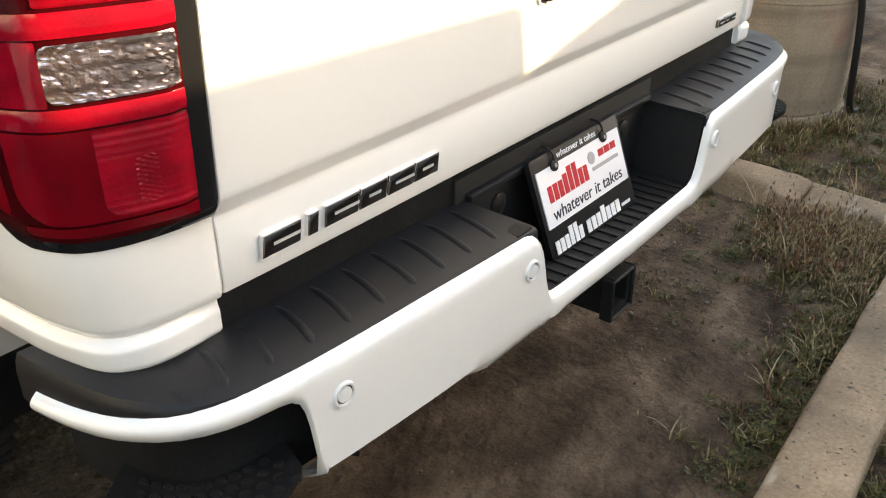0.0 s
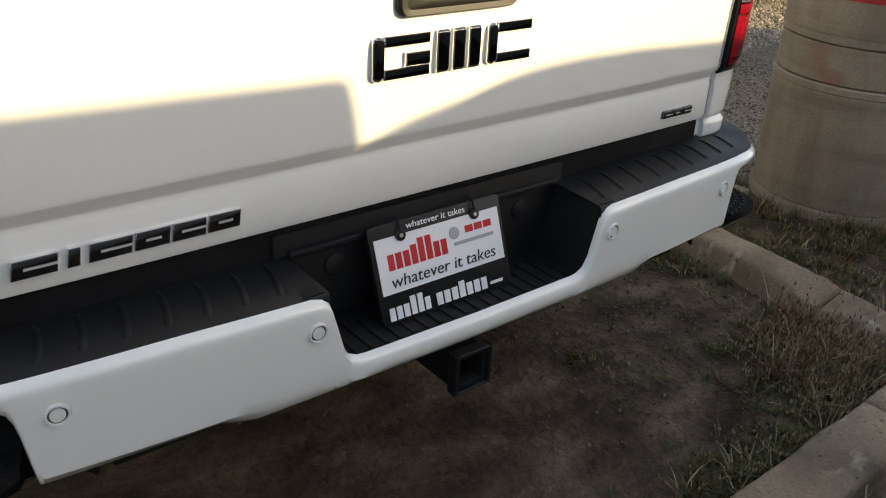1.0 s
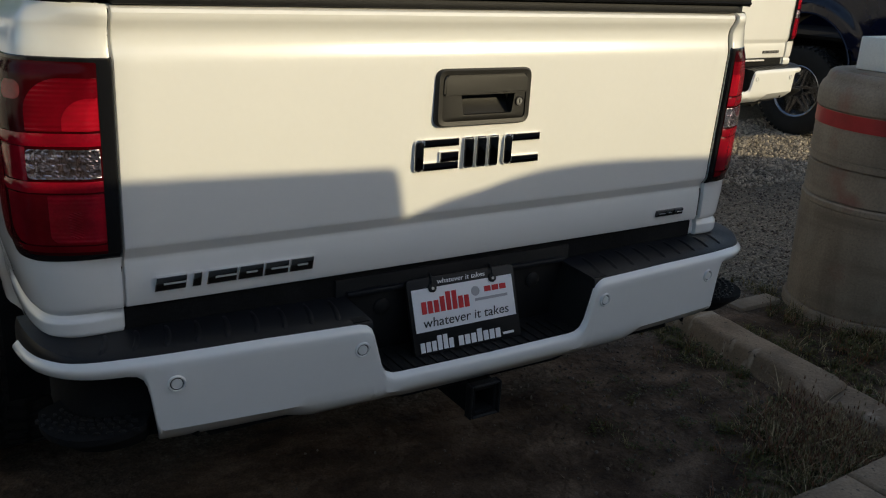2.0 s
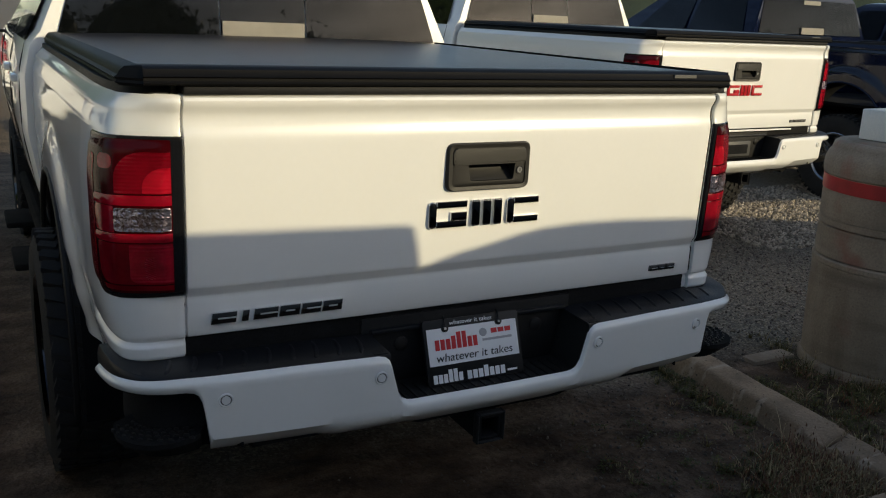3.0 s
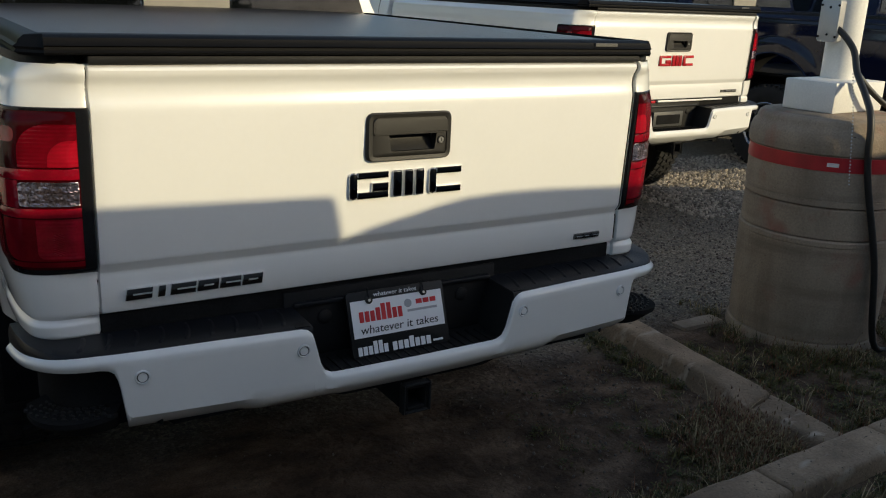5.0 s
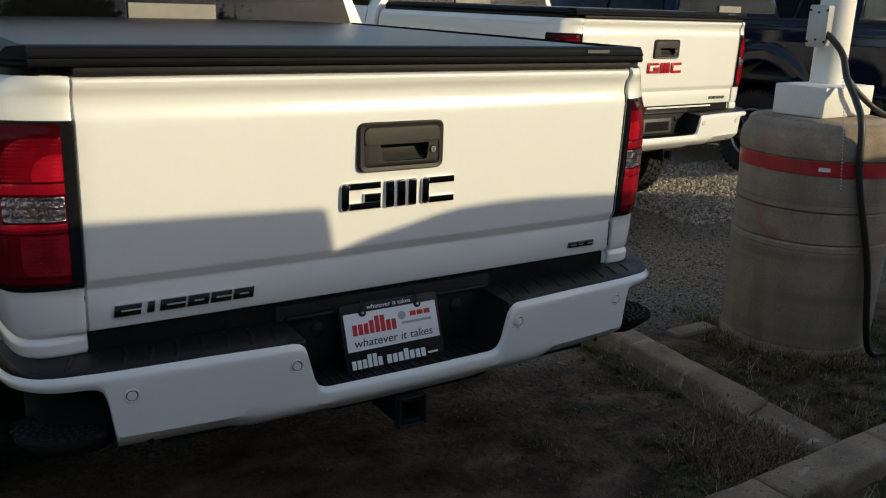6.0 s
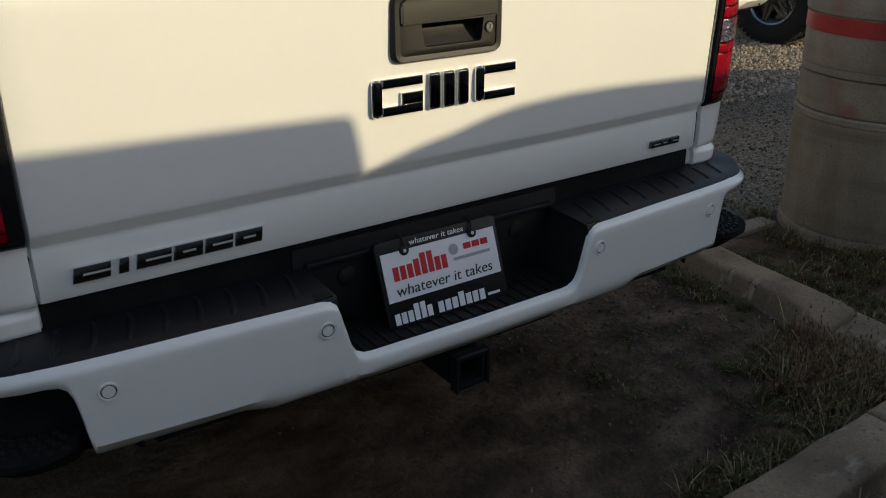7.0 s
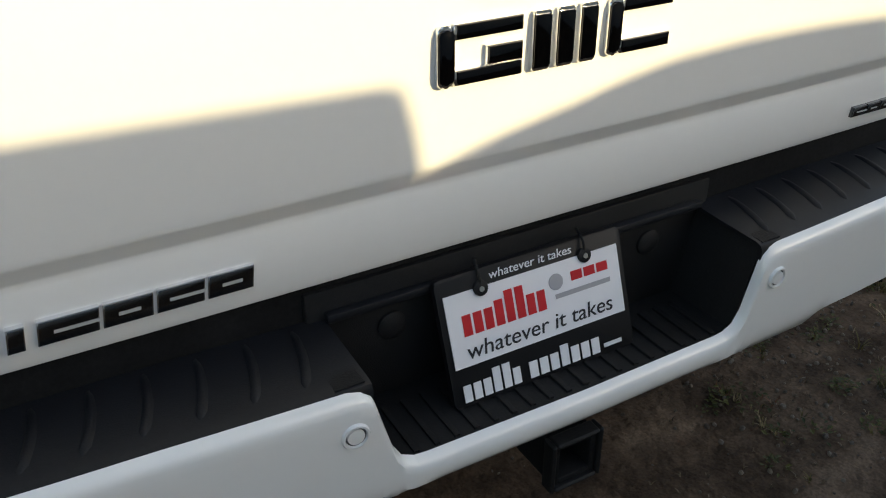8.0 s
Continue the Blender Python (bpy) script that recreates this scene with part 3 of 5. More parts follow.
def emblem(parent, x0, z0, x1, z1, y, mat, edge, name="emblem"):
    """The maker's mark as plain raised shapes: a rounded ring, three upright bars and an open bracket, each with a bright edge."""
    w, h = x1 - x0, z1 - z0
    bar = h * 0.26

    def lay(nm, outline, mt, d0, d1, bev):
        return part(nm, prism(outline, d0, d1, "y", bev), mt, parent)

    def both(outline, centre):
        lay(name + "_face", [(cx + (px - cx) * 0.93, cz + (pz - cz) * 0.88) for (px, pz), (cx, cz) in ((p, centre) for p in outline)], mat, y - 0.0095, y, 0.002)
        lay(name + "_edge", outline, edge, y - 0.007, y + 0.004, 0.003)

    def rect(a, b, c, d, r=0.0):
        pts = [(a, c), (b, c), (b, d), (a, d)]
        return (rounded(pts, r) if r else pts), ((a + b) / 2, (c + d) / 2)

    a = x0 + w * 0.335
    both(*rect(x0, x0 + bar * 1.15, z0, z1, h * 0.12))
    both(*rect(x0 + bar * 1.15, a, z1 - bar, z1))
    both(*rect(x0 + bar * 1.15, a, z0, z0 + bar))
    both(*rect(x0 + w * 0.19, a, z0 + bar, z0 + h * 0.58))
    for k in range(3):
        c = x0 + w * (0.375 + 0.10 * k)
        both(*rect(c, c + w * 0.072, z0, z1, h * 0.03))
    c = x0 + w * 0.70
    both(*rect(c, c + bar * 1.1, z0, z1, h * 0.12))
    both(*rect(c + bar * 1.1, x1, z1 - bar, z1))
    both(*rect(c + bar * 1.1, x1, z0, z0 + bar))


def badge(parent, x0, x1, z0, z1, y, count, mat, edge, name="badge"):
    """A model name as a row of plain dense slanted blocks, each with one slit and a bright edge."""
    step = (x1 - x0) / count
    h = z1 - z0
    for k in range(count):
        a, b = x0 + step * k, x0 + step * (k + 0.94)
        if count == 6 and k == 1:
            a, b = a + step * 0.32, b - step * 0.30
        elif count == 6 and k == 0:
            b += step * 0.16
        elif count == 6 and k == 2:
            a -= step * 0.16
        s = h * 0.14

        def slab(nm, u0, u1, v0, v1, d0, d1, mt, bev, m=0.0):
            q = [(a + m + (b - a - 2 * m) * u + s * v, z0 + m + (h - 2 * m) * v) for u, v in ((u0, v0), (u1, v0), (u1, v1), (u0, v1))]
            part(nm, prism(q, d0, d1, "y", bev), mt, parent)

        slab(name + "_edge", 0, 1, 0, 1, y - 0.005, y + 0.003, edge, 0.0012)
        slab(name + "_inlay", 0, 1, 0, 1, y - 0.0062, y - 0.004, mat, 0.0005, h * 0.055)
        if b - a > step * 0.6:
            w = 0.30 if k % 2 else 0.26
            slab(name + "_slit", w, 0.74 if k % 2 else 1.0, 0.42, 0.56, y - 0.0067, y - 0.0055, SLIT, 0)


def tail_lamp(truck, side):
    """A tall lamp that wraps round the corner: black housing, domed smoked lens with chambers, clear reversing lamp."""
    rnd_l = random.Random(3)
    inner = 0.026 if side < 0 else 0.011
    lamp_ob = part("tail_lamp", patch(side, 0.972, 1.383, -0.0030, 0.282, 0.0035, 30, 0.030, 0.075, 0.004, None, 30, 0.010), GLOSS, truck, "red and clear tail lamp in a black housing")

    def dome(u, v):
        return 0.0065 * soft(u / 0.10) * soft(v / 0.07) * soft((1 - v) / 0.07)

    def pane(name, z0, z1, s0, s1, proud, mat, label="", r_top=0.003, r_low=0.003, r_in=0.002, rows=16, cols=22, relief=None, smooth=35):
        def bulge(u, v):
            s = s0 + (s1 - s0) * u
            z = z0 + (z1 - z0) * v
            d = dome(max(0.0, (s - inner) / (0.268 - inner)), max(0.0, (z - 0.990) / 0.382))
            return d + (relief(u, v) if relief else 0.0)
        return part(name, patch(side, z0, z1, s0, s1, 0.0042 + proud, rows, r_top, r_low, r_in, bulge, cols), mat, lamp_ob, label, smooth=smooth)

    pane("lens_body", 0.990, 1.372, inner, 0.268, 0.0, SMOKED, "smoked dark red lens", 0.030, 0.068, 0.003, 30, 34)
    fine = lambda u, v: 0.00035 * math.sin(v * 70)
    swell = lambda u, v: 0.0012 * math.sin(v * math.pi)
    pane("brake_chamber", 1.242, 1.343, inner + 0.001, 0.146, 0.0010, LAMPDEEP, "ruby red ribbed chamber", 0.064, 0.003, 0.002, 50, 24, fine)
    # inner part of the chamber in a brighter red
    pane("brake_bright_pane", 1.243, 1.306, inner + 0.002, 0.088, 0.0020, LAMPBRIGHT, "bright red chamber", 0.048, 0.002, 0.001, 34, 16, lambda u, v: 0.0003 * math.sin(v * 40))
    pane("side_marker", 1.300, 1.336, 0.150, 0.196, 0.0010, LAMPRED, "small red marker", 0.016, 0.012, 0.014, 12, 14)
    pane("inner_chamber", 1.246, 1.292, 0.152, 0.200, 0.0010, SMOKED, "", 0.010, 0.004, 0.002)
    pane("red_strip", 1.213, 1.238, inner + 0.001, 0.215, 0.0016, LAMPRED, "ruby red strip", 0.010, 0.010, 0.001, 10, 22, swell)
    pane("red_strip", 1.121, 1.143, inner + 0.001, 0.215, 0.0016, LAMPRED, "ruby red strip", 0.010, 0.010, 0.001, 10, 22, swell)
    pane("reversing_surround", 1.145, 1.211, 0.150, 0.215, 0.0008, LAMPRED, "red rim beside the reversing lamp", 0.014, 0.014, 0.002)
    pane("low_chamber", 1.014, 1.118, inner + 0.001, 0.205, 0.0008, LAMPDEEP, "deep red low chamber", 0.004, 0.040, 0.002, 20, 22)
    pane("turn_chamber", 1.018, 1.116, inner + 0.001, 0.120, 0.0014, LAMPRED, "ruby red ribbed chamber", 0.003, 0.018, 0.002, 40, 22, fine)
    pane("turn_bulb_cover", 1.028, 1.082, 0.066, 0.088, 0.0022, LAMPRED, "ribbed red bulb cover", 0.008, 0.008, 0.006, 40, 12, lambda u, v: 0.0007 * math.sin(v * 60) * math.sin(u * 12))
    pane("outer_chamber", 1.020, 1.330, 0.218, 0.262, 0.0010, LAMPDEEP, "deep red side chamber", 0.020, 0.050, 0.008, 24, 14)
    pane("low_strip", 0.997, 1.011, inner + 0.001, 0.205, 0.0014, LAMPDEEP, "", 0.006, 0.006, 0.001, 8)
    cells = {}

    def facet(u, v):
        key = (round(u * 32), round(v * 12))
        cells.setdefault(key, rnd_l.uniform(-0.0006, 0.0006))
        return cells[key] * (1 if 0.05 < v < 0.95 else 0) + 0.0006 * math.sin((u * 9 + v * 3) * math.pi) * math.sin((u * 9 - v * 3) * math.pi)

    pane("reversing_reflector", 1.148, 1.207, inner + 0.003, 0.150, 0.0012, REFLECTOR, "faceted bright reflector", 0.010, 0.010, 0.004, 33, 33, facet, 0)
    pane("reversing_lens", 1.148, 1.207, inner + 0.003, 0.150, 0.0036, CLEARLENS, "clear reversing lamp lens", 0.010, 0.010, 0.004, 12, 22)
    return lamp_ob


def bumper(truck, paint):
    """The painted bumper skin with a low middle and corner openings, black step pads, recess, treads and sensors."""
    S = BUMP_LENGTH
    top = [(0.0, 0.646), (0.262, 0.646), (0.280, 0.648), (0.298, 0.657), (0.311, 0.680), (0.333, 0.764), (0.338, 0.776), (0.350, 0.785), (0.370, 0.788), (0.60, 0.794), (0.90, 0.795), (1.05, 0.788), (1.25, 0.770)]
    low = [(0.0, 0.546), (0.20, 0.546), (0.235, 0.548), (0.262, 0.557), (0.45, 0.557), (0.52, 0.560), (0.70, 0.566), (0.780, 0.568), (0.814, 0.569), (0.817, 0.572), (0.820, 0.585), (0.8235, 0.610), (0.829, 0.650), (0.836, 0.705), (0.841, 0.730), (0.848, 0.747), (0.860, 0.756), (0.88, 0.759), (1.05, 0.755), (1.25, 0.738)]
    marks = sorted({0.0, 0.262, 0.271, 0.280, 0.289, 0.298, 0.304, 0.311, 0.322, 0.333, 0.3355, 0.338, 0.344, 0.350, 0.36, 0.37, 0.235, 0.248, 0.78, 0.80, 0.808, 0.814, 0.817, 0.820, 0.8235, 0.829, 0.836, 0.8385, 0.841, 0.8445, 0.848, 0.854, 0.860, 0.869, 0.88} | {k * (S - 0.08) / 44 for k in range(45) if not 0.79 < k * (S - 0.08) / 44 < 0.878})
    cols = [(-1, s) for s in reversed(marks[1:])] + [(1, s) for s in marks]
    vv = [0, 0.02, 0.05, 0.10, 0.17, 0.26, 0.36, 0.5, 0.64, 0.76, 0.86, 0.92, 0.96, 0.985, 1]

    def place(i, j):
        side, s = cols[i]
        zt, zb = lerp_table(top, s), lerp_table(low, s)
        h = zt - zb
        z = zb + h * vv[j]
        dt, db = zt - z, z - zb
        inset = 0.016 * max(0.0, 1 - dt / 0.018) ** 2
        inset += 0.008 * max(0.0, 1 - db / 0.018) ** 1.6
        edge = 0.622 - 0.018 * max(0.0, min(1.0, (0.53 - s) / 0.05))
        inset += 0.074 * max(0.0, (edge - z) / 0.066)
        x, y = path_at(s, side, inset)
        return (x, y, z)

    bm = grid(place, len(cols), len(vv))
    bmesh.ops.recalc_face_normals(bm, faces=bm.faces)
    bmesh.ops.solidify(bm, geom=bm.faces[:], thickness=0.010)
    skin = part("bumper", bm, paint, truck, "white painted bumper skin with a low middle")
    # parking sensors
    for side in (-1, 1):
        for s, z in ((0.366, 0.731), (0.784, 0.732)):
            x, y = path_at(s, side, 0.0)
            bm = lathe([(0.0195, 0.003), (0.0190, -0.002), (0.0178, -0.0045), (0.0150, -0.0045), (0.0138, 0.0005), (0.0118, 0.0005), (0.0112, -0.003), (0.0, -0.0036)], 28, (0, 0, 0), "y", ends=False)
            bmesh.ops.transform(bm, matrix=Matrix.Translation((x, y, z)) @ Matrix.Rotation(side * (0.05 if s < 0.5 else 0.10), 4, "Z"), verts=bm.verts)
            part("parking_sensor", bm, paint, skin, "round white parking sensor")
            bm = lathe([(0.0140, -0.0009), (0.0116, -0.0009)], 28, (0, 0, 0), "y", ends=False)
            bmesh.ops.transform(bm, matrix=Matrix.Translation((x, y, z)) @ Matrix.Rotation(side * (0.05 if s < 0.5 else 0.10), 4, "Z"), verts=bm.verts)
            part("sensor_gap", bm, BRACKET, skin)
    # step pads on top, one each side; each curls up at its outer end
    pad_end = S - 0.038
    for side in (-1, 1):
        us = [0.322 + (pad_end - 0.322) * k / 64 for k in range(65)]

        def pad(i, j):
            s = us[i]
            xf, yf = path_at(s, side, 0.013)
            t = max(0.0, (s - 0.90) / (pad_end - 0.90))
            xb, yb = (xf, 0.055) if s < 0.93 else (side * (0.93 + 0.012 * t), 0.055 + 0.10 * t)
            rows = [(0.0, -0.030), (0.0, -0.006), (0.02, 0.001), (0.06, 0.004), (0.25, 0.0055), (0.5, 0.007), (0.8, 0.010), (0.93, 0.012), (1.0, 0.020)]
            f, dz = rows[j]
            xs = xf + (xb - xf) * f
            if s < 0.344:
                xs = side * (abs(xs) + (0.012 if f < 0.9 else 0.0) * (1 - (s - 0.322) / 0.022))
            curl = 0.034 * soft(t) * (1.0 if j > 2 else 0.75 if j == 2 else 0.55 if j == 1 else 0.0)
            return (xs, yf + (yb - yf) * f, lerp_table(top, max(s, 0.37)) + dz + curl)

        bm = grid(pad, 65, 9)
        bmesh.ops.recalc_face_normals(bm, faces=bm.faces)
        bmesh.ops.solidify(bm, geom=bm.faces[:], thickness=0.006)
        pad_ob = part("step_pad", bm, PAD, skin, "ribbed black plastic step pad")
        for k in range(9):
            s = 0.392 + 0.064 * k
            x, y = path_at(s, side, 0.0)
            z = lerp_table(top, s) + 0.0042 + 0.034 * soft((s - 0.90) / (pad_end - 0.90))
            # a rib that rises from the pad's back, ends in a round nose at its front
            bm = bmesh.new()
            lane = 11
            rings = []
            for n in range(lane):
                f = n / (lane - 1)
                w = 0.0105 * (1 - 0.25 * f) * (0.35 + 0.65 * min(1.0, f / 0.12 + 0.1)) * (0.35 + 0.65 * min(1.0, (1 - f) / 0.12 + 0.1))
                h = 0.0046 * min(1.0, f / 0.10) * min(1.0, (1 - f) / 0.25 + 0.15)
                cx = x - 0.016 + 0.026 * f + 0.006 * math.sin(f * math.pi)
                cy = y + 0.040 + (0.012 - y - 0.040) * f
                cz = z + 0.004 * f
                rings.append([bm.verts.new(q) for q in ((cx - w, cy, cz - 0.003), (cx - w * 0.55, cy, cz + h * 0.85), (cx + w * 0.3, cy, cz + h), (cx + w, cy, cz - 0.003))])
            for r0, r1 in zip(rings, rings[1:]):
                for n in range(3):
                    bm.faces.new((r0[n], r0[n + 1], r1[n + 1], r1[n]))
            part("rib", bm, PAD, pad_ob, smooth=60)
        # cheek between pad and recess
        outline = [(side * 0.304, 0.640), (side * 0.341, 0.793), (side * 0.38, 0.793), (side * 0.38, 0.640)]
        part("recess_cheek", prism(outline, -0.128, 0.03, "y", 0.0), BLACK, skin)
        # corner pocket and its tread
        bm = grid(lambda i, j: (*path_at(0.74 + (S - 0.74) * i / 20, side, 0.075 if i else 0.03), 0.58 + 0.19 * j / 4), 21, 5)
        bmesh.ops.recalc_face_normals(bm, faces=bm.faces)
        bmesh.ops.solidify(bm, geom=bm.faces[:], thickness=0.006)
        part("corner_pocket", bm, DARK, skin)
        # the step: its rim thins out towards a lip, its underside slopes in
        outer = [path_at(0.846 + 0.30 * i / 18, side, 0.022 - 0.044 * math.sin(math.pi * (i / 18) ** 0.8)) for i in range(19)]
        low_edge = [path_at(0.850 + 0.25 * i / 18, side, 0.050 - 0.020 * math.sin(math.pi * (i / 18) ** 0.8)) for i in range(19)]
        back = [(side * 0.92, 0.13), (side * 0.84, 0.0), (side * 0.815, -0.03)]
        bm = bmesh.new()
        bands = []
        for plan_, z in ((outer, 0.640), (outer, 0.626), (low_edge, 0.583)):
            bands.append([bm.verts.new((x, y, z - 0.010 * (k / 18 if k < 19 else 0.4))) for k, (x, y) in enumerate(plan_ + back)])
        for b0, b1 in zip(bands, bands[1:]):
            for k in range(len(b0)):
                bm.faces.new((b0[k], b0[(k + 1) % len(b0)], b1[(k + 1) % len(b1)], b1[k]))
        bm.faces.new(bands[0])
        bm.faces.new(list(reversed(bands[-1])))
        bmesh.ops.triangulate(bm, faces=[f for f in bm.faces if len(f.verts) > 4])
        bmesh.ops.recalc_face_normals(bm, faces=bm.faces)
        tread = part("corner_step", bm, DARK, skin, "black corner step tread", smooth=25)
        bm = bmesh.new()
        for i in range(10):
            for k in range(4):
                x, y = path_at(0.868 + 0.026 * i + 0.013 * (k % 2), side, 0.004 + 0.019 * k)
                m = Matrix.Translation((x, y, 0.6405 - 0.009 * i / 10)) @ Matrix.Rotation(side * (0.5 + 0.1 * i), 4, "Z") @ Matrix.Diagonal((1.5, 0.8, 1, 1))
                bmesh.ops.create_cone(bm, cap_ends=True, segments=8, radius1=0.0062, radius2=0.0045, depth=0.006, matrix=m)
        part("tread_studs", bm, BLACK, tread)
    # the recess: back wall, shelf, trim rail, gap strip under the gate
    part("recess_back", box(-0.36, 0.36, 0.012, 0.03, 0.58, 0.842, 0.004), BLACK, skin)
    shelf = part("recess_shelf", box(-0.32, 0.32, -0.134, 0.02, 0.618, 0.640, 0.005), BLACK, skin)
    bm = bmesh.new()
    for k in range(18):
        x = -0.27 + 0.54 * k / 17
        box(x - 0.004, x + 0.004, -0.125, -0.02, 0.638, 0.644, bm=bm)
    part("shelf_ribs", bm, BLACK, shelf)
    part("trim_rail", box(-0.335, 0.335, -0.004, 0.012, 0.797, 0.811, 0.004), PAD, skin)
    part("gap_strip", box(-0.846, 0.846, 0.020, 0.05, 0.79, 0.854, 0.004), DARK, skin)
    for x in (-0.235, 0.235):
        part("recess_bolt", lathe([(0.022, 0.002), (0.022, -0.004), (0.015, -0.008), (0.0, -0.008)], 20, (x, 0.012, 0.755), "y", ends=False), BLACK, skin)
    # dark lower valance and frame ends
    bm = grid(lambda i, j: (-0.70 + 1.4 * i / 20, (-0.070 if j < 2 else 0.02), (0.60, 0.535 if abs(-0.70 + 1.4 * i / 20 - 0.03) < 0.25 else 0.556, 0.530)[j]), 21, 3)
    bmesh.ops.recalc_face_normals(bm, faces=bm.faces)
    bmesh.ops.solidify(bm, geom=bm.faces[:], thickness=0.008)
    part("valance", bm, DARK, skin)
    return skin


def plate(truck):
    """A dealer's card in a black holder, leaning back, hung by two hooks."""
    lean = Matrix.Translation((-0.02, -0.022, 0.80)) @ Matrix.Rotation(radians(-20), 4, "X")
    # holder's own coordinates: x across, z down from the card's top edge, y out

    def put(bm):
        bmesh.ops.transform(bm, matrix=lean, verts=bm.verts)
        return bm

    frame_ob = part("plate_holder", put(prism(rounded([(-0.163, -0.168), (0.163, -0.168), (0.163, 0.024), (-0.163, 0.024)], 0.010), -0.002, 0.010, "y", 0.002)), PLATEBLACK, truck, "black plate holder with a white dealer card")
    part("card", put(prism([(-0.153, -0.110), (0.153, -0.110), (0.153, -0.002), (-0.153, -0.002)], -0.0040, -0.0015, "y")), CARD, frame_ob, "white printed card")

    def bar(nm, x0, x1, z0, z1, mt, d=-0.0052):
        return part(nm, put(prism([(x0, z0), (x1, z0), (x1, z1), (x0, z1)], d, d + 0.0015, "y")), mt, frame_ob)

    def word(nm, heights, x0, x1, z0, mt):
        # a business name as upright bars
        n = len(heights)
        step = (x1 - x0) / n
        for k, h in enumerate(heights):
            bar(nm, x0 + step * k, x0 + step * (k + 0.76), z0, z0 + h, mt)

    word("red_name_bar", [0.031, 0.031, 0.031, 0.038, 0.048, 0.048, 0.031, 0.031], -0.130, 0.016, -0.066, INKRED)
    part("round_mark", put(lathe([(0.0125, -0.0030), (0.0125, -0.0052), (0.010, -0.0055), (0.0, -0.0055)], 24, (0.034, 0, -0.030), "y", ends=False)), INKGREY, frame_ob, "small round grey mark")
    for k in range(3):
        bar("maker_bar", 0.062 + 0.024 * k, 0.082 + 0.024 * k, -0.036, -0.022, INKRED)
    bar("small_print_bar", 0.030, 0.132, -0.056, -0.049, INKGREY)
    word("white_name_bar", [0.025, 0.025, 0.025, 0.037, 0.037, 0.025], -0.147, -0.046, -0.161, CARD)
    word("white_name_bar", [0.025, 0.025, 0.025, 0.033, 0.025, 0.025, 0.025], -0.034, 0.100, -0.161, CARD)
    bar("town_bar", 0.104, 0.138, -0.156, -0.150, CARD)
    up = lean @ Matrix.Rotation(radians(90), 4, "X")
    for nm, size, x, z, width, mt, d in (("slogan", 0.034, -0.132, -0.100, 0.262, INKBLACK, -0.0048), ("top_slogan", 0.018, -0.076, 0.005, 0.146, CARD, -0.003)):
        c = bpy.data.curves.new(nm, "FONT")
        c.body, c.size, c.extrude, c.shear = "whatever it takes", size, 0.0004, 0.12
        tmp = bpy.data.objects.new("tmp", c)
        scene.collection.objects.link(tmp)
        me = bpy.data.meshes.new_from_object(tmp.evaluated_get(bpy.context.evaluated_depsgraph_get()))
        bpy.data.objects.remove(tmp)
        bm = bmesh.new()
        bm.from_mesh(me)
        bpy.data.meshes.remove(me)
        span = max(v.co.x for v in bm.verts)
        bmesh.ops.scale(bm, vec=(width / span, 1, 1), verts=bm.verts)
        bmesh.ops.transform(bm, matrix=lean @ Matrix.Translation((x, d, z)) @ Matrix.Rotation(radians(90), 4, "X"), verts=bm.verts)
        part(nm, bm, mt, frame_ob, "words of the slogan", smooth=0)
    for x in (-0.093, 0.090):
        part("hook", put(lathe([(0.0115, -0.004), (0.0115, -0.008), (0.009, -0.0095), (0.0, -0.0095)], 20, (x, 0, -0.003), "y", ends=False)), BLACK, frame_ob, "black hook washer")
        part("hook_screw", put(lathe([(0.004, -0.009), (0.004, -0.0105), (0.0, -0.0105)], 14, (x, 0, -0.004), "y", ends=False)), STEEL, frame_ob)
        part("hook_wire", put(tube([(x, -0.008, 0.004), (x, -0.008, 0.020), (x + 0.003, 0.004, 0.030), (x + 0.012, 0.02, 0.032)], 0.0025, 8)), BLACK, frame_ob)
    return frame_ob


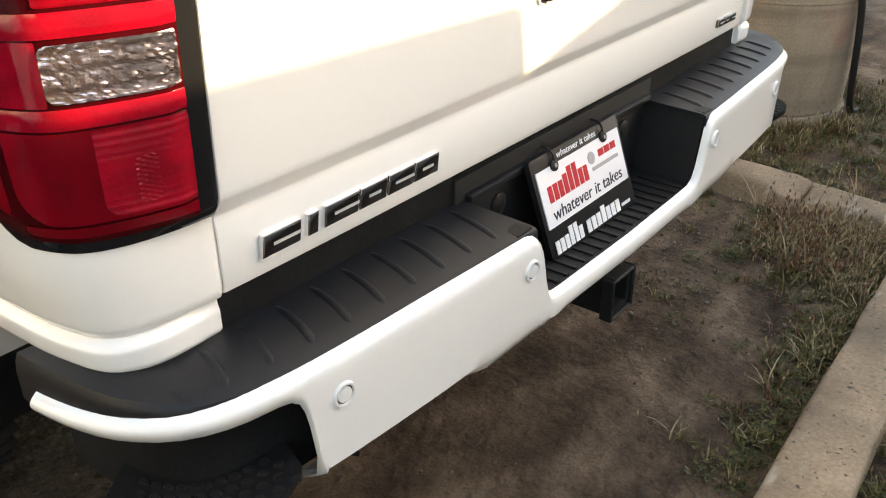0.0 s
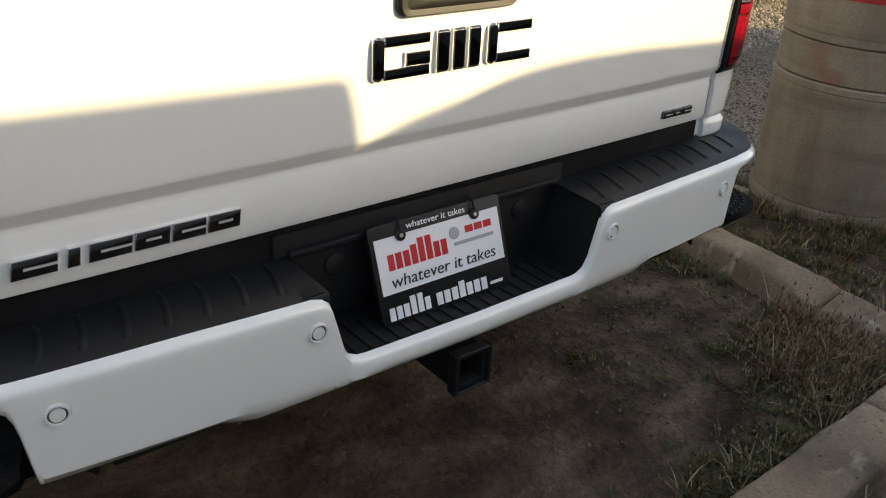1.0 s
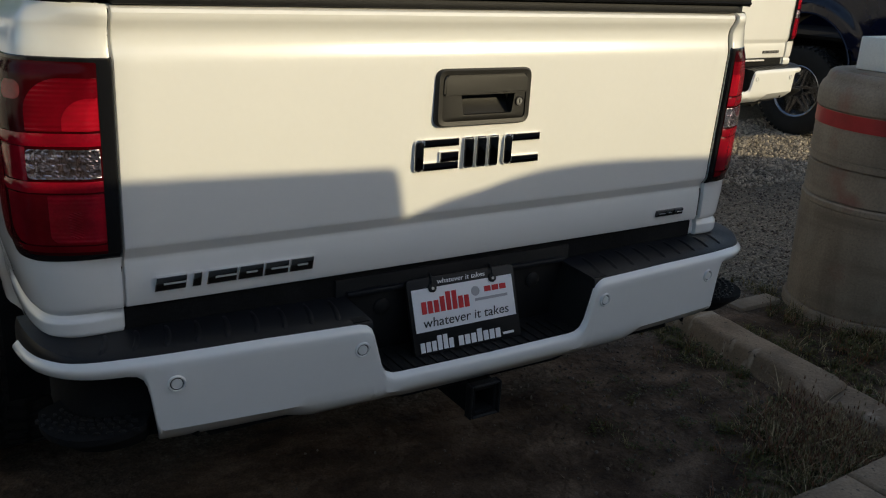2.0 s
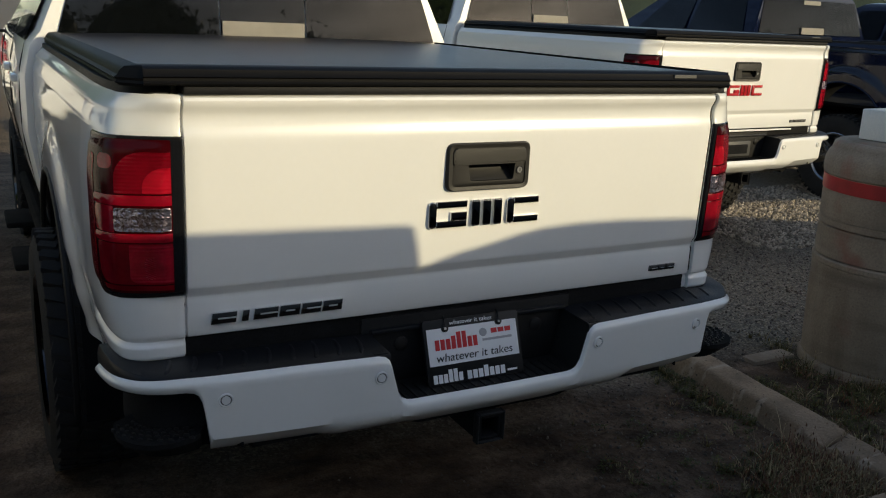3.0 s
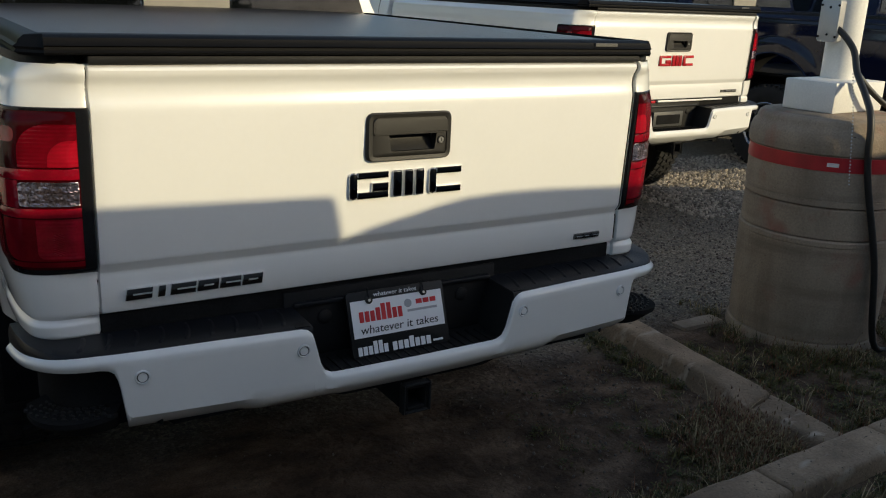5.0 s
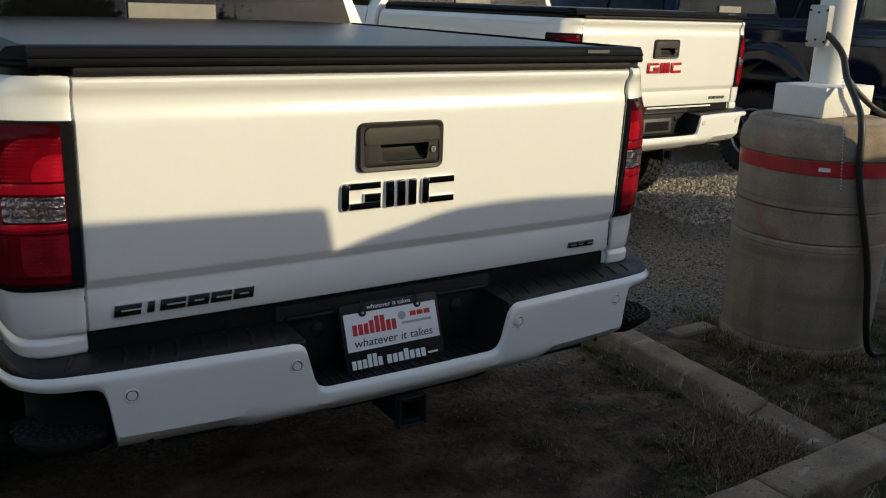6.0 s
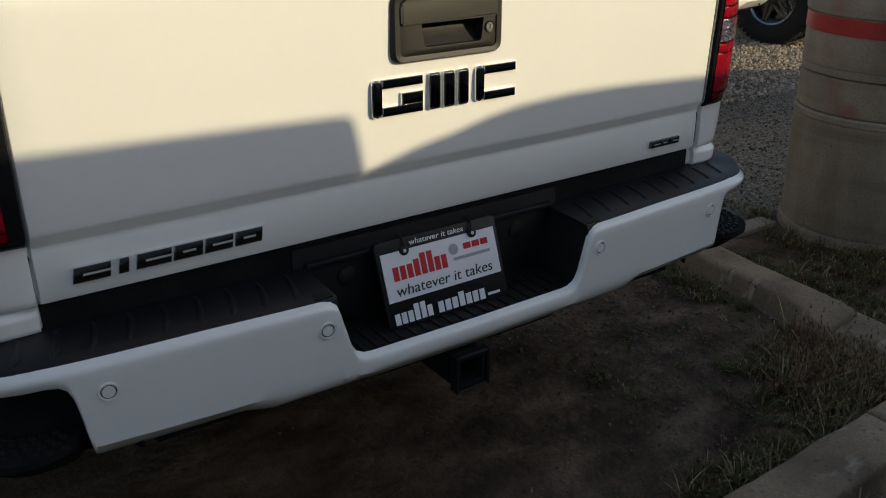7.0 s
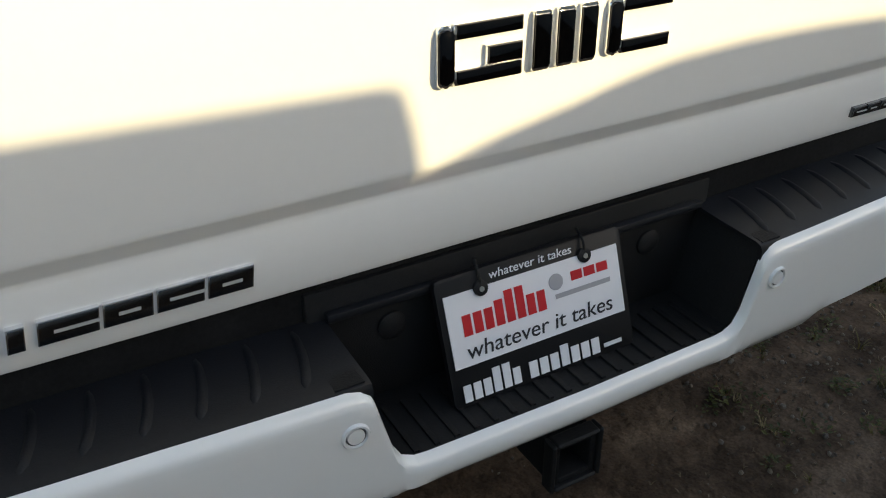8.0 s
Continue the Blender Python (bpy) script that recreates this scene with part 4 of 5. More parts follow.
def gate(truck, paint, mark, mark_edge, badges):
    """The tailgate with its crease and lip, handle, lock, mark and badges."""
    xs = sorted([-0.852, -0.8508, -0.848, 0.838, 0.846, 0.849, -0.118, 0.131] + [-0.80 + 1.6 * k / 16 for k in range(17)])
    n = len(GATE)

    def place(i, j):
        z, y = GATE[j]
        x = xs[i] + (0.008 if xs[i] > 0 else 0.0085) * (xs[i] / 0.85) ** 2
        pull = {0: 0.0035, 1: 0.0008, len(xs) - 1: 0.007, len(xs) - 2: 0.002}.get(i, 0.0)
        return (x, y + pull + 0.006 * (x / 0.846) ** 4, z)

    bm = grid(place, len(xs), n, keep=lambda i, j: not (-0.119 < xs[i] < 0.130 and 1.221 < GATE[j][0] < 1.329))
    bmesh.ops.recalc_face_normals(bm, faces=bm.faces)
    bmesh.ops.solidify(bm, geom=bm.faces[:], thickness=0.014)
    box(-0.83, 0.83, 0.022, 0.055, 0.865, 1.471, bm=bm)
    g = part("tailgate", bm, paint, truck, "closed tailgate with a long horizontal crease", smooth=28)
    for side in (-1, 1):
        # dark box and strip put into the open seam to give its shade
        part("gap_shade_box", box(side * 0.825 + 0.011, side * 0.872 + 0.011, 0.024, 0.050, 0.86, 1.47), DARK, g)
        lane = [(side * a + (0.0085 if side > 0 else -0.0055), d) for a, d in ((0.838, 0.012), (0.8455, 0.0085), (0.8575, 0.0085), (0.862, 0.012))]
        bm = grid(lambda i, j: (lane[i][0], GATE[j + 2][1] + lane[i][1] + 0.006, GATE[j + 2][0]), 4, n - 4)
        bmesh.ops.recalc_face_normals(bm, faces=bm.faces)
        bmesh.ops.solidify(bm, geom=bm.faces[:], thickness=0.004)
        part("seam_shade", bm, DARK, g, "dark strip standing in for the seam's shade")
    part("gate_cap", box(-0.843, 0.860, -0.030, 0.06, 1.4785, 1.499, 0.006), BLACK, g, "black plastic cap on the gate")
    # handle
    y = -0.026
    part("handle_bezel", ring(rounded([(-0.131, 1.207), (0.144, 1.207), (0.144, 1.344), (-0.131, 1.344)], 0.024), rounded([(-0.113, 1.220), (0.128, 1.220), (0.128, 1.331), (-0.113, 1.331)], 0.014), y - 0.009, y + 0.012, 0.006), HANDLE, g, "black plastic handle surround")
    bm = prism(rounded([(-0.1125, 1.2825), (0.1275, 1.2825), (0.1275, 1.3305), (-0.1125, 1.3305)], [0.004, 0.004, 0.012, 0.012]), y - 0.010, y + 0.012, "y", 0.006, seg=3)
    part("handle_flap", bm, HANDLE, g, "black pull flap")
    hollow = [(-0.054, 1.234), (0.088, 1.234), (0.094, 1.2818), (-0.062, 1.2818)]
    part("handle_surround", ring(rounded([(-0.1125, 1.2205), (0.1275, 1.2205), (0.1275, 1.2822), (-0.1125, 1.2822)], [0.012, 0.012, 0.002, 0.002]), rounded(hollow, [0.008, 0.008, 0.001, 0.001]), y - 0.007, y + 0.020, 0.003), HANDLE, g)
    part("handle_recess", grid(lambda i, j: (-0.064 + 0.16 * i / 6, y + 0.002 + 0.038 * math.sin(math.pi * 0.5 * j / 4), 1.228 + 0.062 * j / 4), 7, 5), HANDLE, g, "hollow behind the pull flap")
    part("lock", lathe([(0.0125, 0.000), (0.0125, -0.002), (0.0115, -0.0028), (0.0085, -0.0015), (0.0085, 0.0), (0.0, 0.0)], 22, (0.109, y - 0.0065, 1.262), "y", ends=False), HANDLE, g, "dark lock rim")
    part("lock_core", lathe([(0.0083, 0.001), (0.0083, -0.002), (0.0, -0.002)], 22, (0.109, y - 0.0065, 1.262), "y", ends=False), STEEL, g, "round steel key lock")
    part("key_slot", box(0.1080, 0.1100, y - 0.0095, y - 0.008, 1.257, 1.267), INKBLACK, g)
    emblem(g, -0.178, 1.102, 0.190, 1.179, -0.019, mark, mark_edge)
    if not badges:
        part("red_strip", box(-0.62, -0.16, -0.014, 0.006, 0.834, 0.852, 0.002), REDBADGE, g, "red strip under the gate")
        part("white_strip", box(-0.13, 0.60, -0.012, 0.006, 0.838, 0.850, 0.002), paint, g, "painted strip under the gate")
        br = part("plate_bracket", box(-0.16, 0.16, -0.012, 0.010, 0.655, 0.765, 0.004), BRACKET, truck, "bare grey plate bracket")
        part("bracket_hollow", box(-0.13, 0.13, -0.014, 0.0, 0.672, 0.742, 0.003), DARK, br)
    if badges:
        badge(g, -0.788, -0.424, 0.889, 0.920, 0.0, 6, DARKCHROME, CHROME)
        badge(g, 0.670, 0.780, 0.889, 0.907, 0.001, 3, DARKCHROME, DARKCHROME, "trim_badge")
    else:
        badge(g, 0.58, 0.77, 0.892, 0.912, 0.001, 6, INKBLACK, INKBLACK, "trim_badge")
    return g


def close_ends(bm, nu, nv):
    """Closes the first and last ring of a sheet made by grid(), strip by strip from side to side."""
    bm.verts.ensure_lookup_table()
    for i in (0, nu - 1):
        for j in range(nv // 2):
            a, b_, c, d = (bm.verts[i * nv + k] for k in (j, j + 1, nv - 2 - j, nv - 1 - j))
            bm.faces.new([v for n, v in enumerate((a, b_, c, d)) if v not in (a, b_, c, d)[:n]])


def cab(truck, paint, rear, detail):
    """Crew cab and bonnet: a lofted shell with pillars, dark windows, doors and mirrors."""
    length = 2.35
    prof = [(0.72, 1.015), (0.85, 1.050), (1.10, 1.090), (1.35, 1.086), (1.49, 1.055), (1.545, 1.008), (1.75, 0.918), (1.93, 0.835), (1.99, 0.755), (2.02, 0.56), (2.035, 0.0)]

    def place(i, j):
        m = len(prof)
        z, w = prof[j] if j < m else prof[2 * m - 2 - j]
        s = 1 if j < m else -1
        lean = 0.09 * max(0.0, (z - 1.53) / 0.5)
        ys = [rear + lean * 0.9, rear + 0.03 + lean * 0.85, rear + 0.9, rear + 1.5, rear + length - 1.9 * max(0, (z - 1.45) / 0.6) * 0.5]
        return (s * w * (0.985 if i == 0 else 1.0), ys[i], z)

    bm = grid(place, 5, 2 * len(prof) - 1)
    close_ends(bm, 5, 2 * len(prof) - 1)
    shell = part("cab", bm, paint, truck, "crew cab with dark windows", smooth=30)
    # rear window, set a little proud with its black frit
    lz = lambda z: rear + 0.09 * 0.9 * (z - 1.53) / 0.5 - 0.008
    for nm, x0, x1 in (("rear_window_side", -0.925, -0.215), ("rear_window_slider", -0.21, 0.21), ("rear_window_side", 0.215, 0.925)):
        bm = bmesh.new()
        k = 0.875
        a = [bm.verts.new(p) for p in ((x0, lz(1.54), 1.54), (x1, lz(1.54), 1.54), (x1 * (k if abs(x1) > 0.5 else 1), lz(1.92), 1.92), (x0 * (k if abs(x0) > 0.5 else 1), lz(1.92), 1.92))]
        bm.faces.new(a)
        bmesh.ops.solidify(bm, geom=bm.faces[:], thickness=0.006)
        part(nm, bm, CABGLASS, shell, "dark tinted rear window")
    part("brake_light", box(-0.16, 0.16, lz(1.955) - 0.004, lz(1.955) + 0.03, 1.938, 1.972, 0.006), LAMPBRIGHT, shell, "high red brake light")
    part("window_label", box(-0.15, 0.15, lz(1.90) - 0.010, lz(1.90) - 0.004, 1.872, 1.918), PAPER, shell, "pale label under the brake light")
    part("window_sticker", box(-0.205, 0.20, lz(1.545) - 0.012, lz(1.60) - 0.004, 1.540, 1.615), PAPER, shell, "pale paper sheet in the rear window")
    for side in (-1, 1):
        for y0, y1, t0, t1 in ((rear + 0.12, rear + 0.95, rear + 0.26, rear + 0.95), (rear + 1.02, rear + 1.85, rear + 1.02, rear + 1.45)):
            bm = bmesh.new()
            x = lambda z: side * (lerp_table([(1.49, 1.055), (1.545, 1.008), (1.75, 0.918), (1.93, 0.835)], z) + 0.008)
            bm.faces.new([bm.verts.new(p) for p in ((x(1.500), y0, 1.500), (x(1.500), y1, 1.500), (x(1.90), t1, 1.90), (x(1.90), t0, 1.90))])
            bmesh.ops.solidify(bm, geom=bm.faces[:], thickness=0.006)
            part("side_window", bm, CABGLASS, shell)
        for y in (rear + 0.30, rear + 1.05):
            part("door_handle", box(side * 1.080, side * 1.116, y, y + 0.22, 1.30, 1.335, 0.008), paint, shell, "body-coloured door handle")
        for y in (rear + 0.12, rear + 0.985, rear + 2.0):
            part("door_seam", tube([(side * (w - 0.001), y, z) for z, w in prof[1:5]], 0.0024, 6), DARK, shell)
        arm = part("mirror", box(side * 1.13, side * 1.35, rear + 2.02, rear + 2.10, 1.46, 1.68, 0.025, 3), BLACK if detail else CHROME, shell, "door mirror")
        part("mirror_arm", box(side * 1.0, side * 1.15, rear + 2.050, rear + 2.075, 1.462, 1.480, 0.005), BLACK, arm)
        part("mirror_glass", box(side * 1.16, side * 1.335, rear + 2.012, rear + 2.02, 1.485, 1.655), CHROME, arm)
        rail = part("running_board", tube([(side * 1.02, rear - 0.05, 0.56), (side * 1.02, rear + 1.95, 0.56)], 0.032, 10), DARK, truck, "black side step")
        for y in (rear + 0.10, rear + 0.98):
            part("step_tread", box(side * 1.02, side * 1.17, y, y + 0.36, 0.44, 0.475, 0.012), DARK, rail)
            part("step_bracket", box(side * 1.00, side * 1.04, y + 0.10, y + 0.26, 0.46, 0.57, 0.006), DARK, rail)
    # bonnet and front
    bm = bmesh.new()
    prof2 = [(0.60, 0.95), (0.90, 1.005), (1.25, 1.0), (1.38, 0.93), (1.43, 0.70), (1.45, 0.0)]
    y0, y1 = rear + length - 0.1, rear + length + 1.45
    grid(lambda i, j: ((1 if j < 6 else -1) * (prof2[j] if j < 6 else prof2[10 - j])[1] * (1, 1, 0.97, 0.90)[i], (y0, y1 - 0.6, y1 - 0.1, y1)[i], (prof2[j] if j < 6 else prof2[10 - j])[0] - (0, 0.02, 0.06, 0.14)[i] * (1 if 1 < j < 9 else 0)), 4, 11, bm)
    close_ends(bm, 4, 11)
    part("bonnet", bm, paint, truck, smooth=30)


def pickup(name, place, paint, mark, mark_edge, badges, tyre, tyre_x, bed, cover, detail, label, rim, turn=0.0, lift=0.0, axle=1.17):
    """One pickup: bed, gate, lamps, bumper, cab, wheels."""
    truck = tagged(thing(name, place, turn), label, "pickup truck")
    AXLE["y"] = axle
    g = gate(truck, paint, mark, mark_edge, badges)
    flare = 0.024 if detail else 0.03
    for side in (-1, 1):
        part("bed_side", bed_side(side, bed, flare), paint, truck, "painted flank of the bed with a round wheel arch")
        bm = bmesh.new()
        n = 24
        for k in range(n):
            a, b = math.pi * (-0.12 + 1.24 * k / n), math.pi * (-0.12 + 1.24 * (k + 1) / n)
            for rr, x0, x1 in ((0.545, 0.62, 1.04),):
                q = [V(side * x0, AXLE["y"] + rr * math.cos(a), 0.56 + rr * math.sin(a)), V(side * x1, AXLE["y"] + rr * math.cos(a), 0.56 + rr * math.sin(a)), V(side * x1, AXLE["y"] + rr * math.cos(b), 0.56 + rr * math.sin(b)), V(side * x0, AXLE["y"] + rr * math.cos(b), 0.56 + rr * math.sin(b))]
                bm.faces.new([bm.verts.new(p) for p in q])
        bmesh.ops.remove_doubles(bm, verts=bm.verts, dist=0.001)
        part("wheel_well", bm, DARK, truck)
        part("arch_lip", tube([(side * 1.066 if detail else side * 1.070, AXLE["y"] + 0.538 * math.cos(a), 0.56 + 0.538 * math.sin(a)) for a in [math.pi * (-0.1 + 1.2 * k / 20) for k in range(21)]], 0.012, 8, smooth=False), BLACK if detail else paint, truck)
        cap = [(x - 0.006 - 0.042 * min(1.0, max(0.0, (x - 0.86) / 0.1)), max(y, 0.012) + 0.004) for x, y in CORNER[2:]] + [(0.996, 0.6), (0.996, bed - 0.04), (0.86, bed - 0.04)]
        part("bed_rail", prism([(side * x, y) for x, y in cap], 1.499, 1.472, "z", 0.008), BLACK, truck, "black bed rail cap")
        tail_lamp(truck, side)
        for y in (AXLE["y"], bed + 2.75):
            wheel(truck, side * (tyre_x if y < 2 else min(tyre_x, 0.90)), y, tyre, 0.30 if detail else 0.26, rim, side, 1.0 if detail else 0.93)
    part("bed_front", box(-0.95, 0.95, bed - 0.05, bed - 0.02, 0.80, 1.47), paint, truck)
    part("bed_floor", box(-0.80, 0.80, 0.06, bed - 0.05, 0.84, 0.87), DARK, truck)
    bumper(truck, paint)
    if cover:
        # roll-up bed cover: ridged side rails, tail rail with ribs, vinyl sheet
        sheet = part("bed_cover", grid(lambda i, j: (-0.935 + 1.835 * i / 24, -0.015 + (bed - 0.02) * j / 16, 1.5380 + 0.012 * (1 - ((i - 12) / 12) ** 4) * min(1, j / 2) + 0.002 * math.sin(j * math.pi)), 25, 17), VINYL, truck, "black vinyl roll-up bed cover")
        prof = [(-0.036, 1.5010), (-0.040, 1.5060), (-0.036, 1.5110), (-0.036, 1.5180), (-0.041, 1.5210), (-0.036, 1.5250), (-0.030, 1.5380), (-0.016, 1.5445), (0.05, 1.5445), (0.05, 1.5010)]
        rail = part("tail_rail", prism(prof, -0.933, 0.897, "x"), RAILBLACK, sheet, "ribbed black tail rail")
        part("rail_tag", box(0.66, 0.75, -0.0375, -0.030, 1.5275, 1.5375), BRACKET, sheet, "small grey maker tag")
        for side in (-1, 1):
            slip = 0.036 if side > 0 else 0.0  # the cover sits a little off the middle
            prof = [(0.933, 1.4970), (0.978, 1.4970), (0.988, 1.5040), (0.983, 1.5100), (0.990, 1.5160), (0.981, 1.5220), (0.978, 1.5300), (0.966, 1.5410), (0.938, 1.5460)]
            part("side_rail", prism([(side * a - slip, b) for a, b in prof], 0.02, bed - 0.03, "y"), RAILBLACK, sheet, "ribbed black side rail")
            bm = bmesh.new()
            a = [bm.verts.new((side * x - slip, 0.02, z)) for x, z in prof]
            b = [bm.verts.new((side * 0.933 - slip, -0.036 + 0.012 * (z - 1.4970) / 0.05, z)) for x, z in prof]
            for k in range(len(prof) - 1):
                bm.faces.new((a[k], a[k + 1], b[k + 1], b[k]))
            part("rail_corner", bm, RAILBLACK, sheet)
    cab(truck, paint, bed + 0.03, detail)
    # underside: frame rails, axle, spare, receiver, exhaust
    for side in (-1, 1):
        part("frame_rail", box(side * 0.42, side * 0.50, -0.05, bed + 3.4, 0.60, 0.74), DARK, truck)
    ax = tube([(-tyre_x + 0.12, AXLE["y"], tyre), (tyre_x - 0.12, AXLE["y"], tyre)], 0.055, 12)
    bmesh.ops.create_uvsphere(ax, u_segments=16, v_segments=10, radius=0.15, matrix=Matrix.Translation((0, AXLE["y"], tyre)))
    part("rear_axle", ax, DARK, truck)
    part("spare_wheel", lathe([(0.14, 0.50), (0.30, 0.50), (0.37, 0.53), (0.39, 0.60), (0.37, 0.67), (0.30, 0.70), (0.14, 0.70)], 40, (0.0, 0.52, -0.02)), RUBBER, truck, "spare wheel slung under the bed")
    bm = box(-0.62, 0.62, -0.01, 0.06, 0.52, 0.59, 0.008)
    part("hitch_bar", bm, DARK, truck, "black cross bar of the hitch")
    bm = bmesh.new()
    o, h = 0.040, 0.029
    for (xa, xb, za, zb) in ((-o, -h, -o, o), (h, o, -o, o), (-h, h, h, o), (-h, h, -o, -h)):
        box(-0.002 + xa, -0.002 + xb, -0.135, 0.05, 0.510 + za, 0.510 + zb, 0.002, 1, bm)
    rec = part("hitch_receiver", bm, DARK, truck, "square black hitch receiver tube")
    bm = bmesh.new()
    for (xa, xb, za, zb) in ((-0.048, -o, -0.048, 0.048), (o, 0.048, -0.048, 0.048), (-o, o, o, 0.048), (-o, o, -0.048, -o)):
        box(-0.002 + xa, -0.002 + xb, -0.143, -0.115, 0.510 + za, 0.510 + zb, 0.003, 1, bm)
    part("receiver_collar", bm, BLACK, rec)
    part("exhaust", tube([(0.66, 1.7, 0.52), (0.70, 0.6, 0.52), (0.78, 0.15, 0.50)], 0.036, 14), STEEL if detail else DARK, truck, "exhaust tail pipe")
    part("engine_block", box(-0.4, 0.4, bed + 0.2, bed + 3.4, 0.50, 0.95), DARK, truck)
    settle(truck, lift)
    return truck


def settle(truck, lift):
    """The body stands lift higher; the wheels stay on the ground."""
    for ob in truck.children_recursive:
        rolling = ob.name.startswith(("wheel.", "rim", "spoke", "hub_cap", "rear_axle", "tread.")) or ob.name in ("wheel", "tread")
        if ob.type == "MESH" and not rolling:
            for v in ob.data.vertices:
                v.co.z += lift * UNIT


# ---------------------------------------------------------------- ground, kerbs, shade wall, distance
def ground_height(x, y):
    fade = max(0.0, min(1.0, (3.6 - max(abs(x - 0.6), abs(y - 0.2))) / 0.8))
    h = 0.010 * noise.noise((x * 2.1, y * 2.6, 0.3)) + 0.006 * noise.noise((x * 9, y * 11, 1.7)) + 0.003 * noise.noise((x * 27, y * 30, 4.1))
    soil = 0.035 * max(0.0, min(1.0, (x - 1.76) / 0.12)) * max(0.0, min(1.0, (y + 0.45) / 0.1)) * max(0.0, min(1.0, (3.2 - y) / 1.5))
    return (h + soil) * fade


def build_ground():
    nx = ny = 200
    x0, x1, y0, y1 = -3.0, 4.2, -3.4, 3.8
    verts, faces = [], []
    for i in range(nx + 1):
        for j in range(ny + 1):
            x, y = x0 + (x1 - x0) * i / nx, y0 + (y1 - y0) * j / ny
            edge = i in (0, nx) or j in (0, ny)
            verts.append((x * UNIT, y * UNIT, 0.0 if edge else ground_height(x, y) * UNIT))
    w = ny + 1
    for i in range(nx):
        for j in range(ny):
            faces.append((i * w + j, (i + 1) * w + j, (i + 1) * w + j + 1, i * w + j + 1))
    # outer sheet to the horizon, in one mesh with the near one
    far = [-900.0, x0 * UNIT, x1 * UNIT, 900.0], [-900.0, y0 * UNIT, y1 * UNIT, 900.0]
    base = len(verts)
    for a in far[0]:
        for b in far[1]:
            verts.append((a, b, 0.0))
    for a in range(3):
        for b in range(3):
            if (a, b) != (1, 1):
                faces.append((base + a * 4 + b, base + (a + 1) * 4 + b, base + (a + 1) * 4 + b + 1, base + a * 4 + b + 1))
    me = bpy.data.meshes.new("ground")
    me.from_pydata(verts, [], faces)
    me.materials.append(GROUND)
    me.polygons.foreach_set("use_smooth", [True] * len(me.polygons))
    tagged(new("ground", me), "trodden brown dirt passing into grey gravel", "ground", kind="structure")


build_ground()


def kerb(x0, x1, y0, y1, top, seed, chip=None, turn=0.0, pivot=(0, 0, 0), batter=0.0, drop=0.0):
    """A length of cast concrete kerb with worn edges; chip: a bite out of one corner; batter: how far its foot spreads; drop: how far its near end sinks."""
    bm = box(x0, x1, y0, y1, -0.08, top)
    bmesh.ops.subdivide_edges(bm, edges=[e for e in bm.edges if e.calc_length() > 0.5], cuts=44, use_grid_fill=True)
    bmesh.ops.subdivide_edges(bm, edges=[e for e in bm.edges if e.calc_length() > 0.10], cuts=4, use_grid_fill=True)
    rim = [e for e in bm.edges if len(e.link_faces) == 2 and e.calc_face_angle(0) > 1.2 and min(v.co.z for v in e.verts) > top - 0.01]
    bmesh.ops.bevel(bm, geom=rim, offset=0.018, segments=3, affect="EDGES", profile=0.5)
    for v in bm.verts:
        low = max(0.0, (top - v.co.z) / (top + 0.08))
        if abs(v.co.x - x0) < 0.03:
            v.co.x -= batter * low
        n = noise.noise_vector((v.co.x * 7 + seed, v.co.y * 7, v.co.z * 7))
        f = noise.noise((v.co.x * 26 + seed, v.co.y * 26, v.co.z * 26))
        v.co += n * 0.006
        v.co.z -= 0.005 * max(0.0, f) * (1 if v.co.z > top - 0.03 else 0)
        v.co.z -= drop * soft((y0 + 0.5 - v.co.y) / 0.5) if drop else 0.0
        if chip:
            d = math.dist(v.co, chip)
            if d < 0.13:
                v.co.z -= 0.045 * (1 - d / 0.13) + 0.012 * f
    if turn:
        bmesh.ops.rotate(bm, cent=pivot, matrix=Matrix.Rotation(radians(turn), 3, "Z"), verts=bm.verts)
    return part("kerb", bm, CONCRETE, None, smooth=50)


for k, (x0, x1) in enumerate(((-3.2, -0.35), (-0.344, 1.238), (1.244, 1.92), (1.926, 4.6))):
    tagged(kerb(x0, x1, -0.600, -0.428, 0.09, k * 3.1, None, 1.4, (0.9, -0.43, 0)), "weathered pale concrete kerb, worn along its edges", "kerb", "kerbs of the island", "structure")
tagged(kerb(1.690, 1.835, -0.005, 2.6, 0.09, 11.0, (1.72, -0.005, 0.09), -5.0, (1.690, 0.0, 0), 0.06), "weathered concrete kerb with a broken end", "kerb", "kerbs of the island", "structure")
tagged(kerb(1.700, 1.850, -0.42, -0.015, 0.074, 5.0, (1.72, -0.02, 0.07), 1.5, (1.70, 0.0, 0), 0.05, 0.025), "sunken end of a concrete kerb under weeds", "kerb", "kerbs of the island", "structure")

# edge of the shade that the low sun draws on the gate and the ground: (place, height) as it falls on the plane of the
# gate
SHADE_EDGE = [(-4.2, 1.16), (-0.842, 1.139), (-0.248, 1.118), (-0.230, 1.106), (-0.216, 1.06), (-0.202, 0.99), (-0.16, 1.003), (-0.09, 1.022), (0.02, 1.042), (0.12, 1.064),
            (0.21, 1.077), (0.35, 1.083), (0.51, 1.081), (0.87, 1.064), (2.0, 1.07), (4.5, 1.22), (5.8, 1.33), (6.5, 1.46), (7.0, 1.53), (7.24, 1.45), (7.44, 1.345), (7.63, 1.215), (8.1, 0.98), (9.4, 0.90), (10.5, 0.80)]
BACK = 2.9
slope = math.tan(SUN_EL) / math.cos(SUN_AZ)
outline = [(x + BACK * math.tan(SUN_AZ), z + (BACK - 0.02) * slope) for x, z in SHADE_EDGE]
